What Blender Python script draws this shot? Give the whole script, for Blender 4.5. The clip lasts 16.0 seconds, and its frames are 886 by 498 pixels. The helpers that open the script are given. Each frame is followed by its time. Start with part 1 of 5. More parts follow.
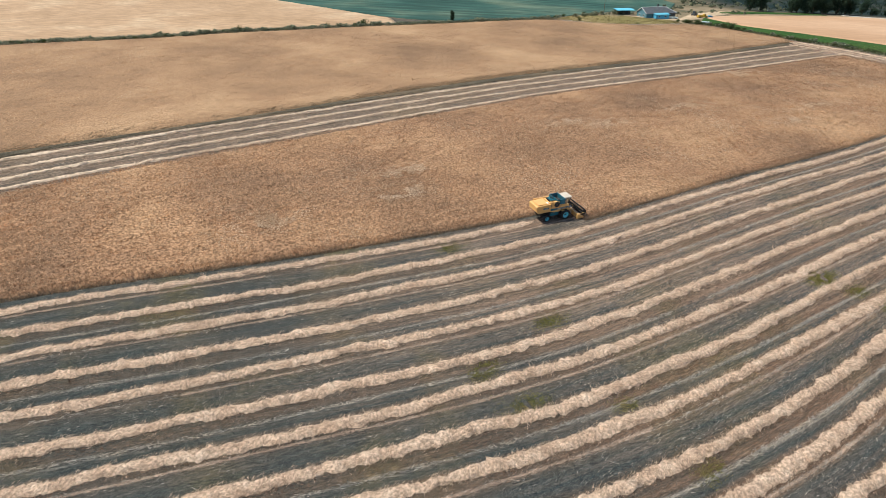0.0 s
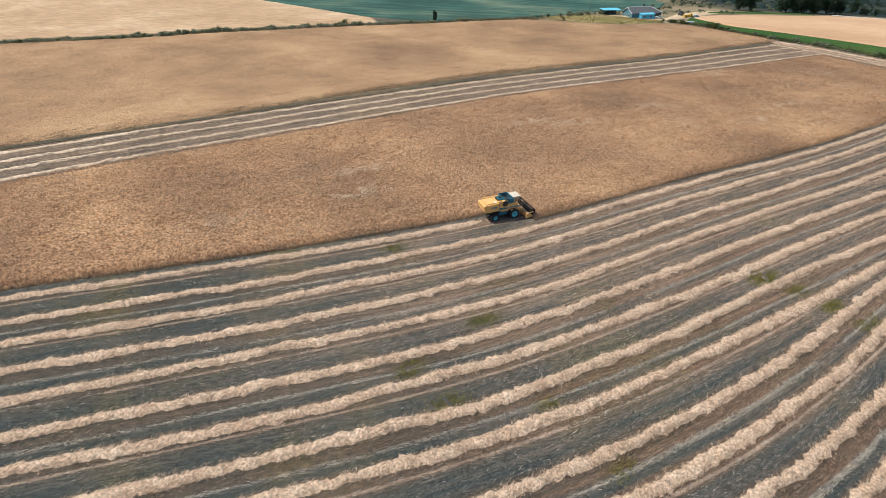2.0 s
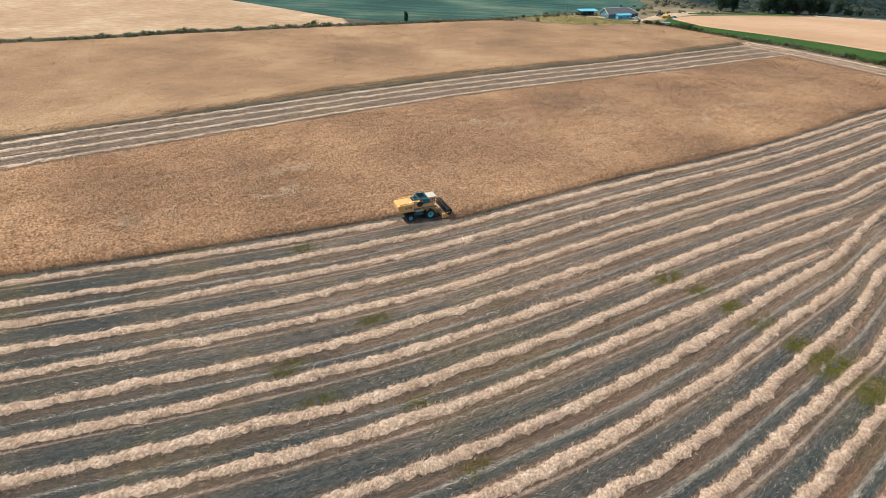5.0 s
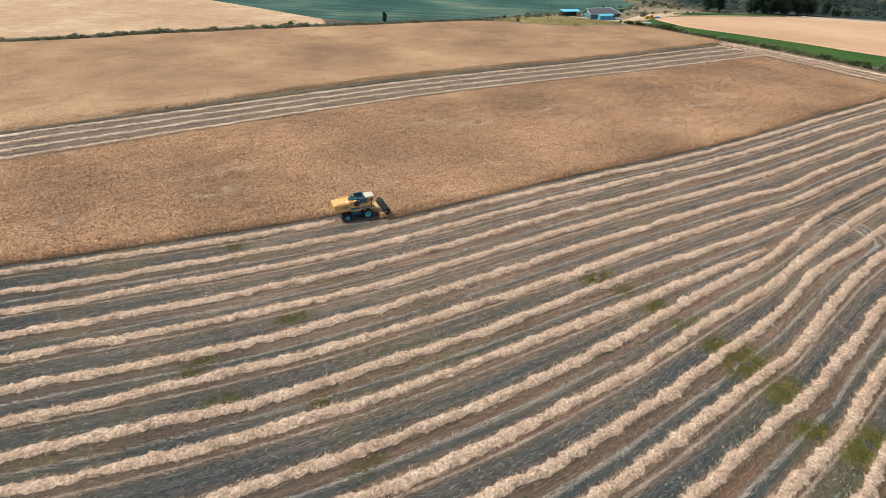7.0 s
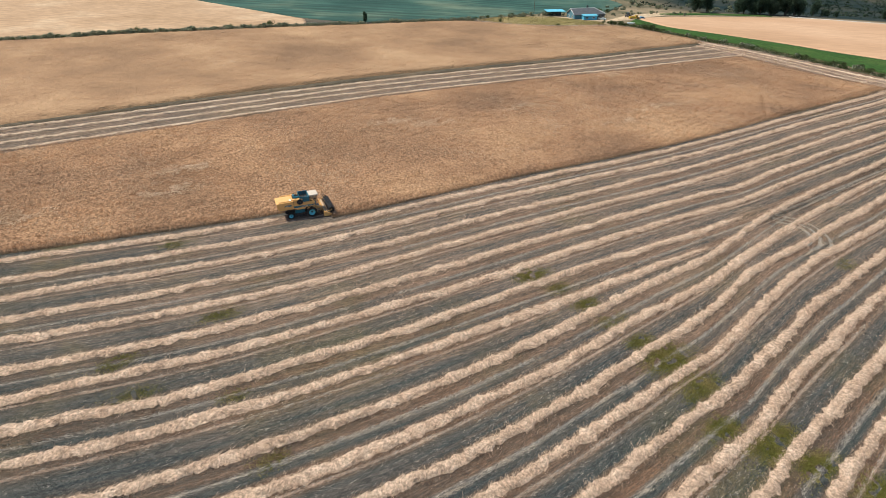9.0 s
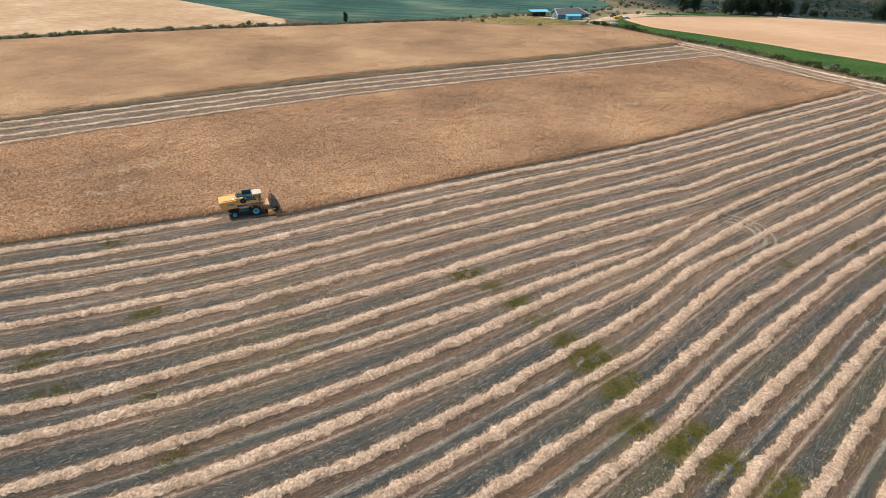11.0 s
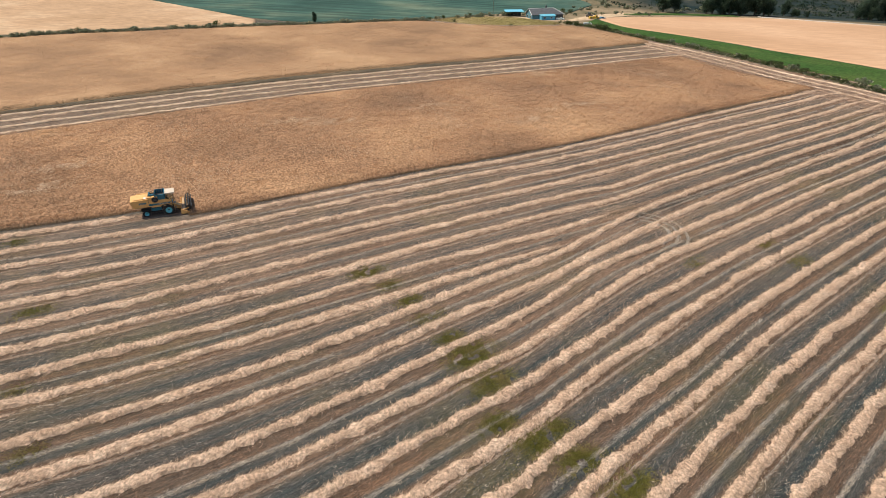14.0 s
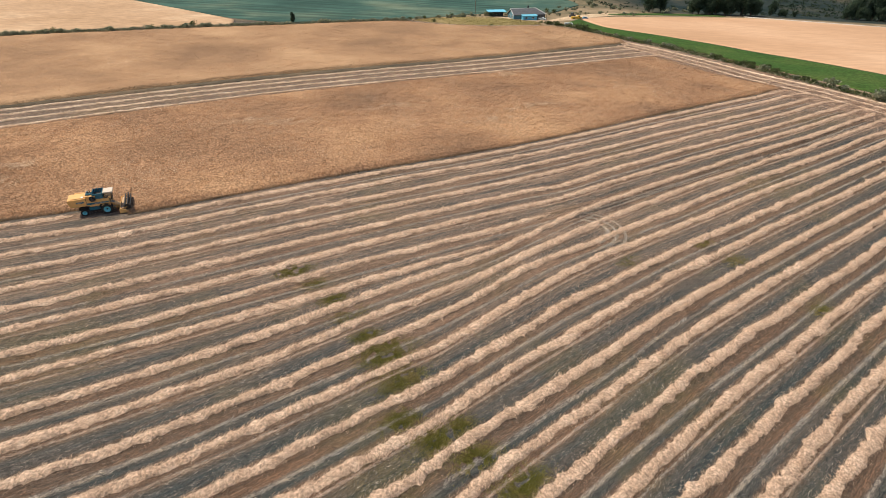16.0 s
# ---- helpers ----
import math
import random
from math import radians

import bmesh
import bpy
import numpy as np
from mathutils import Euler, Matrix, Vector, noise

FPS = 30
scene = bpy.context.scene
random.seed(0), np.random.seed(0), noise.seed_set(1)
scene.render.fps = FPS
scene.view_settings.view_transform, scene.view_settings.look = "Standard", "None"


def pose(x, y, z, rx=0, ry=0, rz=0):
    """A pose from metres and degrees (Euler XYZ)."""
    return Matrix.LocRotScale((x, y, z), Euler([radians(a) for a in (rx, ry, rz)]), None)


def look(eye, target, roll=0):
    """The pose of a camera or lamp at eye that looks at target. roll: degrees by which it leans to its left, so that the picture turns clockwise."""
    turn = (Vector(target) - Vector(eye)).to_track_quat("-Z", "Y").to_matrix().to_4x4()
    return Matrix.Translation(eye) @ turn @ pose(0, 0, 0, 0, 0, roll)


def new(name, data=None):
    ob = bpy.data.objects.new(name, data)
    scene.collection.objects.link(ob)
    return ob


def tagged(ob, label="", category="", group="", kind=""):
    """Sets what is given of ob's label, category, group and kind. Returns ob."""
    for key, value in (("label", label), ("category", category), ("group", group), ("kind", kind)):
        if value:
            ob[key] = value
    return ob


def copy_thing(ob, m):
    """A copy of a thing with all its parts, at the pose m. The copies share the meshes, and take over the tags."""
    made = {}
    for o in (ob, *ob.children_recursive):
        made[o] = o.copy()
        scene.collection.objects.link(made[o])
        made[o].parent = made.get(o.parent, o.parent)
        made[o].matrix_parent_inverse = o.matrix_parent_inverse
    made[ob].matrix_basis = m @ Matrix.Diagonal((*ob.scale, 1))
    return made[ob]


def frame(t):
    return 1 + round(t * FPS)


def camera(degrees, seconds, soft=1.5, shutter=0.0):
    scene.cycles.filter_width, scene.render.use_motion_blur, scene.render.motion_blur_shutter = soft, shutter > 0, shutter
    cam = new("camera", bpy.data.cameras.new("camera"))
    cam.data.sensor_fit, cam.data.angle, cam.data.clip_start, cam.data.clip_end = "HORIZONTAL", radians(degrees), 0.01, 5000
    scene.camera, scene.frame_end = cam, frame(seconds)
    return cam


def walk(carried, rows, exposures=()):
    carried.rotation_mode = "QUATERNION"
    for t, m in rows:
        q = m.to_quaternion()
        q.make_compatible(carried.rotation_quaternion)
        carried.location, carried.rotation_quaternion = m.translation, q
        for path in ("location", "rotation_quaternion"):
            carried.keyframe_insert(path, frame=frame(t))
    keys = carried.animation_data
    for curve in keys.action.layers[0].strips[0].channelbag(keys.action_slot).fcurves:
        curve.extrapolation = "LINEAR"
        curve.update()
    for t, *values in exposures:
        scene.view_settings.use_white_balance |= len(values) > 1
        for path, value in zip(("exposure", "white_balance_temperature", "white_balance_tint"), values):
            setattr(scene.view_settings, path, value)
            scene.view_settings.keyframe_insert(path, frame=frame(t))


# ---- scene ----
cam = camera(76.4, 16.0, soft=0.4)
EXPOSURE = 0.64
METRES, EYE, TILT, LEAN, TURN = 86.1, 34.44, -29.0, 0.0, 0.0
ROWS = [
    (0.0, 0.0, 0.0, 0.0, -0.0, 0.0, -0.0),
    (0.5, 0.0264, -0.0011, -0.0004, 0.03, 0.01, 0.01),
    (1.0, 0.0533, -0.0024, -0.0005, 0.05, -0.01, 0.0),
    (1.5, 0.0808, -0.0037, -0.0008, 0.07, -0.01, 0.0),
    (2.0, 0.1087, -0.0045, -0.0016, 0.1, -0.01, 0.0),
    (2.5, 0.1378, -0.005, -0.0022, 0.12, -0.0, -0.01),
    (3.0, 0.1669, -0.0052, -0.0023, 0.14, 0.01, -0.01),
    (3.5, 0.1963, -0.0057, -0.0021, 0.17, 0.03, -0.03),
    (6.0, 0.3568, -0.0081, -0.0036, 0.36, 0.1, -0.06),
    (6.5, 0.3908, -0.0086, -0.0039, 0.37, 0.11, -0.08),
    (7.0, 0.4245, -0.0096, -0.0043, 0.4, 0.11, -0.11),
    (7.5, 0.4576, -0.0104, -0.0051, 0.43, 0.12, -0.13),
    (8.0, 0.4875, -0.011, -0.0063, 0.45, 0.11, -0.14),
    (8.5, 0.5165, -0.0114, -0.0074, 0.46, 0.14, -0.15),
    (9.0, 0.5464, -0.0121, -0.0087, 0.49, 0.15, -0.18),
    (11.5, 0.6993, -0.0136, -0.012, 0.6, 0.2, -0.21),
    (12.0, 0.7305, -0.0142, -0.0124, 0.62, 0.2, -0.22),
    (12.5, 0.762, -0.0144, -0.0129, 0.63, 0.18, -0.22),
    (13.0, 0.7945, -0.0153, -0.0135, 0.66, 0.19, -0.22),
    (13.5, 0.8271, -0.0157, -0.0138, 0.66, 0.17, -0.24),
    (14.0, 0.8608, -0.0172, -0.0137, 0.71, 0.2, -0.22),
    (14.5, 0.8942, -0.0181, -0.0134, 0.75, 0.19, -0.23),
    (15.0, 0.9281, -0.0183, -0.014, 0.78, 0.21, -0.22),
    (15.5, 0.9639, -0.0189, -0.0146, 0.82, 0.21, -0.22),
    (16.0, 0.9995, -0.0207, -0.0148, 0.82, 0.2, -0.27),
]
walk(cam, [(t, pose(0, 0, EYE, TILT, LEAN, TURN) @ pose(METRES * x, METRES * y, METRES * z, 90 + pitch, roll, yaw)) for t, x, y, z, yaw, pitch, roll in ROWS], [(0.0, EXPOSURE, 6310, 4.0), (8.0, EXPOSURE, 6470, 4.8), (11.5, EXPOSURE, 6620, 6.5), (14.0, EXPOSURE, 7000, 10), (16.0, EXPOSURE, 7150, 11)])

# ---- world, sun ----
world = bpy.data.worlds.new("sky_world")
world.use_nodes = True
scene.world = world
SUN_EL, SUN_AZ = 58.0, -82.0  # degrees; azimuth from +y, negative towards -x
_wn = world.node_tree.nodes
_sky = _wn.new("ShaderNodeTexSky")
_sky.sky_type = 'NISHITA'
_sky.sun_disc = False
_sky.sun_elevation = radians(SUN_EL)
_sky.sun_rotation = radians(SUN_AZ)
_bg = _wn["Background"]
_bg.inputs["Strength"].default_value = 0.085
world.node_tree.links.new(_sky.outputs[0], _bg.inputs[0])
_sd = bpy.data.lights.new("sun", 'SUN')
_sd.energy, _sd.angle, _sd.color = 3.3, radians(4.0), (1.0, 0.92, 0.80)
_so = new("sun", _sd)
_sv = Vector((math.sin(radians(SUN_AZ)) * math.cos(radians(SUN_EL)), math.cos(radians(SUN_AZ)) * math.cos(radians(SUN_EL)), math.sin(radians(SUN_EL))))
_so.matrix_world = look(_sv * 300, (0, 0, 0))

# ---- plan: terrain and rows ----
rng = np.random.default_rng(7)


def sstep(x, a, b):
    u = np.clip((np.asarray(x, float) - a) / (b - a), 0, 1)
    return u * u * (3 - 2 * u)


def ground_z(x, y):
    """Height of the ground: a hollow field that rises away and falls to the right, hills behind."""
    x, y = np.asarray(x, float), np.asarray(y, float)
    xn = np.clip(x, -160, 280)
    yc = np.clip(y, -60, 620)
    xc = np.clip(x, -450, 560)
    z = -18.24 + 16.15 * (1 - np.exp(-yc / 123)) - 0.01986 * xc - 0.0768 * xc * np.maximum(yc, 0) / 1000
    z = z - 3.84 * (xn / 100) ** 2 * np.exp(-(yc / 123) ** 2)
    start = 505 + 0.10 * np.clip(x, -200, 600)
    d = np.maximum(y - start, 0)
    hill = 0.16 * d * d / (d + 60)
    hill = 190 * (1 - np.exp(-hill / 190))
    wob = 1 + 0.28 * np.sin(x / 95 + 1.2) + 0.2 * np.sin(x / 41 + y / 130)
    return z + hill * wob


ROW_BASE = (80.28, 42.96, 8.73, -56.51, -2.42, 2.71, 9.84)
ROW_BEND = ((2.55, -0.45, -2.12, -3.63, -0.36, 1.39, 0.55, 1.16, 2.51, 0.92, -2.0),
            (0.53, 1.24, -0.03, -1.36, -2.78, -0.85, 1.78, 1.24, 0.09, -0.52, 0.24),
            (0.09, 0.46, 0.46, -0.24, -1.58, -2.89, -2.82, -1.71, -0.49, 1.21, 2.3))
ROW_OFF = (0.0, 0.1, -0.2, 0.33, -0.02, 0.08, -0.27, -0.07, -0.2, 0.57, -0.41, -0.06, 0.14, 0.29, 0.19, 0.48, 0.06, 0.12, -0.15, -0.29, -0.22, -0.63, 0.45, 0, 0, 0)


# short bends of single rows: row, place along x, reach, shift
ROW_LOCAL = ((6, 111, 9, -1.2), (7, 110, 9, -1.1), (10, 93, 11, -1.6), (11, 92, 12, -1.15), (12, 102, 9, 1.4), (12, 134, 8, -0.5), (13, 84, 5, -0.8),
             (13, 110, 14, 1.2), (14, 85, 5, -0.6), (14, 104, 6, 0.8), (14, 144, 8, -0.7), (15, 85, 5, -0.6), (16, 86, 4, 0.5), (16, 108, 9, -0.5), (17, 110, 10, -0.5))


def row_y(k, x):
    """The line of windrow k (1 is the newest), as y over x: one smooth family, closing up where two rows end."""
    x = np.asarray(x, float)
    xe = np.clip(x, -80, 200)
    X, K = xe / 100, (k - 2) / 10
    a = ROW_BASE
    y = a[0] + a[1] * X + a[2] * X ** 2 + K * (a[3] + a[4] * X)
    if k > 9.5:
        y = y + a[5] * sstep(xe, 70, 160) + a[6] * sstep(xe, 40, 130)
    for i in range(11):
        u = np.abs((xe + 60 - 26 * i) / 26)
        f = np.where(u < 1, (4 - 6 * u ** 2 + 3 * u ** 3) / 6, np.where(u < 2, (2 - u) ** 3 / 6, 0))
        y = y + f * (ROW_BEND[0][i] + K * ROW_BEND[1][i] + K * K * ROW_BEND[2][i])
    for kk, x0, reach, shift in ROW_LOCAL:
        if kk == int(k):
            y = y + shift * np.exp(-((xe - x0) / reach) ** 2)
    return y + ROW_OFF[int(k)] + (x - xe) * np.where(x < 0, 0.28, 0.70)


def band_y(j, x):
    """The four rows of the strip cut across the far crop; j = 0 is the lowest."""
    x = np.asarray(x, float)
    xc = np.clip(x, -130, 185)
    return 152.4 + 0.6124 * x - 0.00014 * np.maximum(xc - 60, 0) ** 2 + j * (6.0 + 0.0038 * xc + 0.00007 * xc * xc) + 1.3 * np.sin(x / 23 + j * 0.2)


COMBINE_X = 21.4
HEADLAND = ((160.0, 285.0), (174.0, 263.0), (194.3, 219.0), (208.0, 201.5), (222.0, 181.0), (250.0, 141.0), (290.0, 88.0))
HEDGE_R = ((141.0, 353.0), (151.0, 345.0), (163.0, 322.0), (174.0, 300.0), (191.0, 273.0), (205.0, 244.0), (217.0, 220.0), (228.0, 202.0), (252.0, 168.0), (285.0, 122.0))
HEDGE_L = ((-330.0, 140.0), (-190.0, 200.0), (-130.3, 225.0), (-104.3, 237.3), (-88.3, 250.0), (-57.6, 266.5), (-35.8, 280.0), (4.3, 301.5), (37.2, 323.5), (60.7, 336.5))
CROP_TOP = HEDGE_L + ((84.0, 327.0), (112.0, 331.0), (138.0, 345.0), (149.0, 341.0), (161.0, 319.0), (172.0, 299.0))
GREEN_EDGE = ((-27.3, 311.0), (-66.3, 340.0), (-101.0, 363.0), (-250.0, 462.0), (-420.0, 560.0))


def along(points, n):
    """n points at even steps along a polyline, rounded a little."""
    p = np.array(points, float)
    s = np.r_[0, np.cumsum(np.hypot(*np.diff(p, axis=0).T))]
    q = np.linspace(0, s[-1], n)
    xy = np.c_[np.interp(q, s, p[:, 0]), np.interp(q, s, p[:, 1])]
    w = max(1, n // 40)
    ker = np.ones(2 * w + 1) / (2 * w + 1)
    for a in (0, 1):
        ext = np.r_[2 * xy[0, a] - xy[w:0:-1, a], xy[:, a], 2 * xy[-1, a] - xy[-2:-w - 2:-1, a]]
        xy[:, a] = np.convolve(ext, ker, "valid")
    return xy


def crop_edge(x):
    """Lower edge of the standing crop: one header further up where the machine has passed."""
    x = np.asarray(x, float)
    e1 = row_y(1, x) + 2.75
    e2 = row_y(2, x) + 2.75
    s = np.clip((x - COMBINE_X - 2.2) / 2.3, 0, 1)
    return e1 * (1 - s) + e2 * s


def head_x(y):
    """x of the crop's right end at height y of the plan."""
    h = np.array(HEADLAND)[::-1]
    return np.interp(y, h[:, 1], h[:, 0])


# ---- mesh helpers ----
def mesh_np(name, verts, faces, mat=None, smooth=False):
    """A mesh object from arrays; faces: (n, 3) or (n, 4)."""
    verts, faces = np.asarray(verts, np.float32), np.asarray(faces, np.int32)
    n, m = faces.shape
    me = bpy.data.meshes.new(name)
    me.vertices.add(len(verts))
    me.vertices.foreach_set("co", verts.ravel())
    me.loops.add(n * m)
    me.loops.foreach_set("vertex_index", faces.ravel())
    me.polygons.add(n)
    me.polygons.foreach_set("loop_start", np.arange(0, n * m, m, dtype=np.int32))
    if smooth:
        me.polygons.foreach_set("use_smooth", np.ones(n, bool))
    me.update(calc_edges=True)
    if mat:
        me.materials.append(mat)
    return new(name, me)


def grid_faces(nu, nv):
    i = np.arange(nu - 1)[:, None] * nv + np.arange(nv - 1)[None, :]
    return np.stack([i, i + nv, i + nv + 1, i + 1], -1).reshape(-1, 4)


def part(name, bm, mat, parent=None, label="", smooth=False):
    """Links a bmesh as one mesh object under a thing or a part."""
    bmesh.ops.recalc_face_normals(bm, faces=bm.faces[:])
    me = bpy.data.meshes.new(name)
    bm.to_mesh(me)
    bm.free()
    if smooth:
        for p in me.polygons:
            p.use_smooth = True
    me.materials.append(mat)
    ob = new(name, me)
    if parent:
        ob.parent = parent
    if label:
        ob["label"] = label
    return ob


def box_bm(bm, x0, x1, y0, y1, z0, z1, bevel=0.0, taper=None):
    """Adds a box; taper: (dx0, dx1) moves the top's ends."""
    c = [(x, y, z) for z in (z0, z1) for y in (y0, y1) for x in (x0, x1)]
    if taper:
        c = [(x + (taper[0] if x == x0 else taper[1]) * (z == z1), y, z) for x, y, z in c]
    v = [bm.verts.new(p) for p in c]
    fs = [bm.faces.new([v[i] for i in q]) for q in ((0, 1, 3, 2), (4, 6, 7, 5), (0, 4, 5, 1), (2, 3, 7, 6), (0, 2, 6, 4), (1, 5, 7, 3))]
    if bevel:
        es = list({e for f in fs for e in f.edges})
        bmesh.ops.bevel(bm, geom=es, offset=bevel, segments=2, affect='EDGES', profile=0.6)
    return bm


def prism_bm(bm, outline, y0, y1, bevel=0.0):
    """Adds a solid: an outline in x, z pushed from y0 to y1."""
    a = [bm.verts.new((x, y0, z)) for x, z in outline]
    b = [bm.verts.new((x, y1, z)) for x, z in outline]
    fs = [bm.faces.new(a), bm.faces.new(b[::-1])]
    n = len(a)
    for i in range(n):
        fs.append(bm.faces.new([a[i], b[i], b[(i + 1) % n], a[(i + 1) % n]]))
    if bevel:
        es = list({e for f in fs for e in f.edges})
        bmesh.ops.bevel(bm, geom=es, offset=bevel, segments=2, affect='EDGES', profile=0.6)
    return bm


def tube_bm(bm, p, q, r0, r1=None, n=10):
    """Adds a closed tapered tube from p to q."""
    r1 = r0 if r1 is None else r1
    p, q = Vector(p), Vector(q)
    rot = (q - p).to_track_quat("Z", "Y").to_matrix()
    rings = []
    for c, r in ((p, r0), (q, r1)):
        rings.append([bm.verts.new(c + rot @ Vector((r * math.cos(2 * math.pi * i / n), r * math.sin(2 * math.pi * i / n), 0))) for i in range(n)])
    for i in range(n):
        bm.faces.new([rings[0][i], rings[0][(i + 1) % n], rings[1][(i + 1) % n], rings[1][i]])
    bm.faces.new(rings[0][::-1]), bm.faces.new(rings[1])
    return bm


def lathe_bm(bm, profile, cx, cz, n=28):
    """Adds a turned ring round the y axis at x = cx, z = cz; profile: closed (r, y)."""
    rings = []
    for i in range(n):
        a = 2 * math.pi * i / n
        rings.append([bm.verts.new((cx + r * math.cos(a), y, cz + r * math.sin(a))) for r, y in profile])
    m = len(profile)
    for i in range(n):
        A, C = rings[i], rings[(i + 1) % n]
        for j in range(m):
            bm.faces.new([A[j], A[(j + 1) % m], C[(j + 1) % m], C[j]])
    return bm


# ---- materials ----
def nodes_of(name, rough=0.9, spec=0.2):
    m = bpy.data.materials.new(name)
    m.use_nodes = True
    nt = m.node_tree
    b = nt.nodes["Principled BSDF"]
    b.inputs["Roughness"].default_value = rough
    b.inputs["Specular IOR Level"].default_value = spec
    return m, nt, b


def add(nt, kind, **kw):
    n = nt.nodes.new(kind)
    for k, v in kw.items():
        if k in n.inputs:
            n.inputs[k].default_value = v
    return n


def ramp(nt, fac, stops):
    r = nt.nodes.new("ShaderNodeValToRGB")
    e = r.color_ramp.elements
    while len(e) < len(stops):
        e.new(0.5)
    for el, (p, c) in zip(e, stops):
        el.position, el.color = p, (*c, 1)
    nt.links.new(fac, r.inputs[0])
    return r.outputs[0]


def mix(nt, fac, a, b, mode='MIX'):
    n = nt.nodes.new("ShaderNodeMix")
    n.data_type, n.blend_type = 'RGBA', mode
    for sock, v in ((n.inputs[0], fac), (n.inputs[6], a), (n.inputs[7], b)):
        if isinstance(v, (int, float)):
            sock.default_value = v
        elif isinstance(v, tuple):
            sock.default_value = (*v, 1)
        else:
            nt.links.new(v, sock)
    return n.outputs[2]


def noise_tex(nt, vec, scale, detail=4.0, rough=0.55):
    n = add(nt, "ShaderNodeTexNoise", Scale=scale, Detail=detail, Roughness=rough)
    if vec is not None:
        nt.links.new(vec, n.inputs["Vector"])
    return n.outputs["Fac"]


def coords(nt, scale=(1, 1, 1), uv=False, rot=0.0):
    tc = nt.nodes.new("ShaderNodeTexCoord")
    mp = nt.nodes.new("ShaderNodeMapping")
    mp.inputs["Scale"].default_value = scale
    mp.inputs["Rotation"].default_value = (0, 0, rot)
    nt.links.new(tc.outputs["UV" if uv else "Object"], mp.inputs[0])
    return mp.outputs[0]


def bump(nt, b, height, strength, dist):
    n = add(nt, "ShaderNodeBump", Strength=strength, Distance=dist)
    nt.links.new(height, n.inputs["Height"])
    nt.links.new(n.outputs[0], b.inputs["Normal"])


def plain(name, c1, c2=None, rough=0.5, metal=0.0, scale=3.0, spec=0.4, rand=0.0):
    """Paint, metal, plaster: two tones by noise, some wear in the gloss."""
    m, nt, b = nodes_of(name, rough, spec)
    v = coords(nt)
    n1 = noise_tex(nt, v, scale, 6.0)
    col = ramp(nt, n1, ((0.3, c1), (0.7, c2 or tuple(0.8 * x for x in c1))))
    if rand:
        oi = nt.nodes.new("ShaderNodeObjectInfo")
        hs = add(nt, "ShaderNodeHueSaturation")
        mr = add(nt, "ShaderNodeMapRange")
        mr.inputs["To Min"].default_value, mr.inputs["To Max"].default_value = 1 - rand, 1 + rand
        nt.links.new(oi.outputs["Random"], mr.inputs["Value"])
        nt.links.new(mr.outputs[0], hs.inputs["Value"])
        nt.links.new(col, hs.inputs["Color"])
        col = hs.outputs[0]
    nt.links.new(col, b.inputs["Base Color"])
    b.inputs["Metallic"].default_value = metal
    bump(nt, b, noise_tex(nt, v, scale * 9, 3.0), 0.15, 0.02)
    return m


def patchy(name, tones, big, fine, stretch=(1, 1, 1), rot=0.0, bump_s=0.6, bump_d=0.15, uv=False, grain=0.4):
    """Field surfaces: broad drifts of tone with fine grain over them."""
    m, nt, b = nodes_of(name, 0.95, 0.08)
    v = coords(nt)
    vs = coords(nt, stretch, uv, rot)
    n1 = noise_tex(nt, v, big, 5.0, 0.6)
    n2 = noise_tex(nt, vs, fine, 4.0, 0.65)
    a = ramp(nt, n1, ((0.32, tones[0]), (0.5, tones[1]), (0.68, tones[2])))
    g = ramp(nt, n2, ((0.37, (1 - grain,) * 3), (0.65, (1 + grain,) * 3)))
    nt.links.new(mix(nt, 0.9, a, g, 'MULTIPLY'), b.inputs["Base Color"])
    bump(nt, b, n2, bump_s, bump_d)
    return m


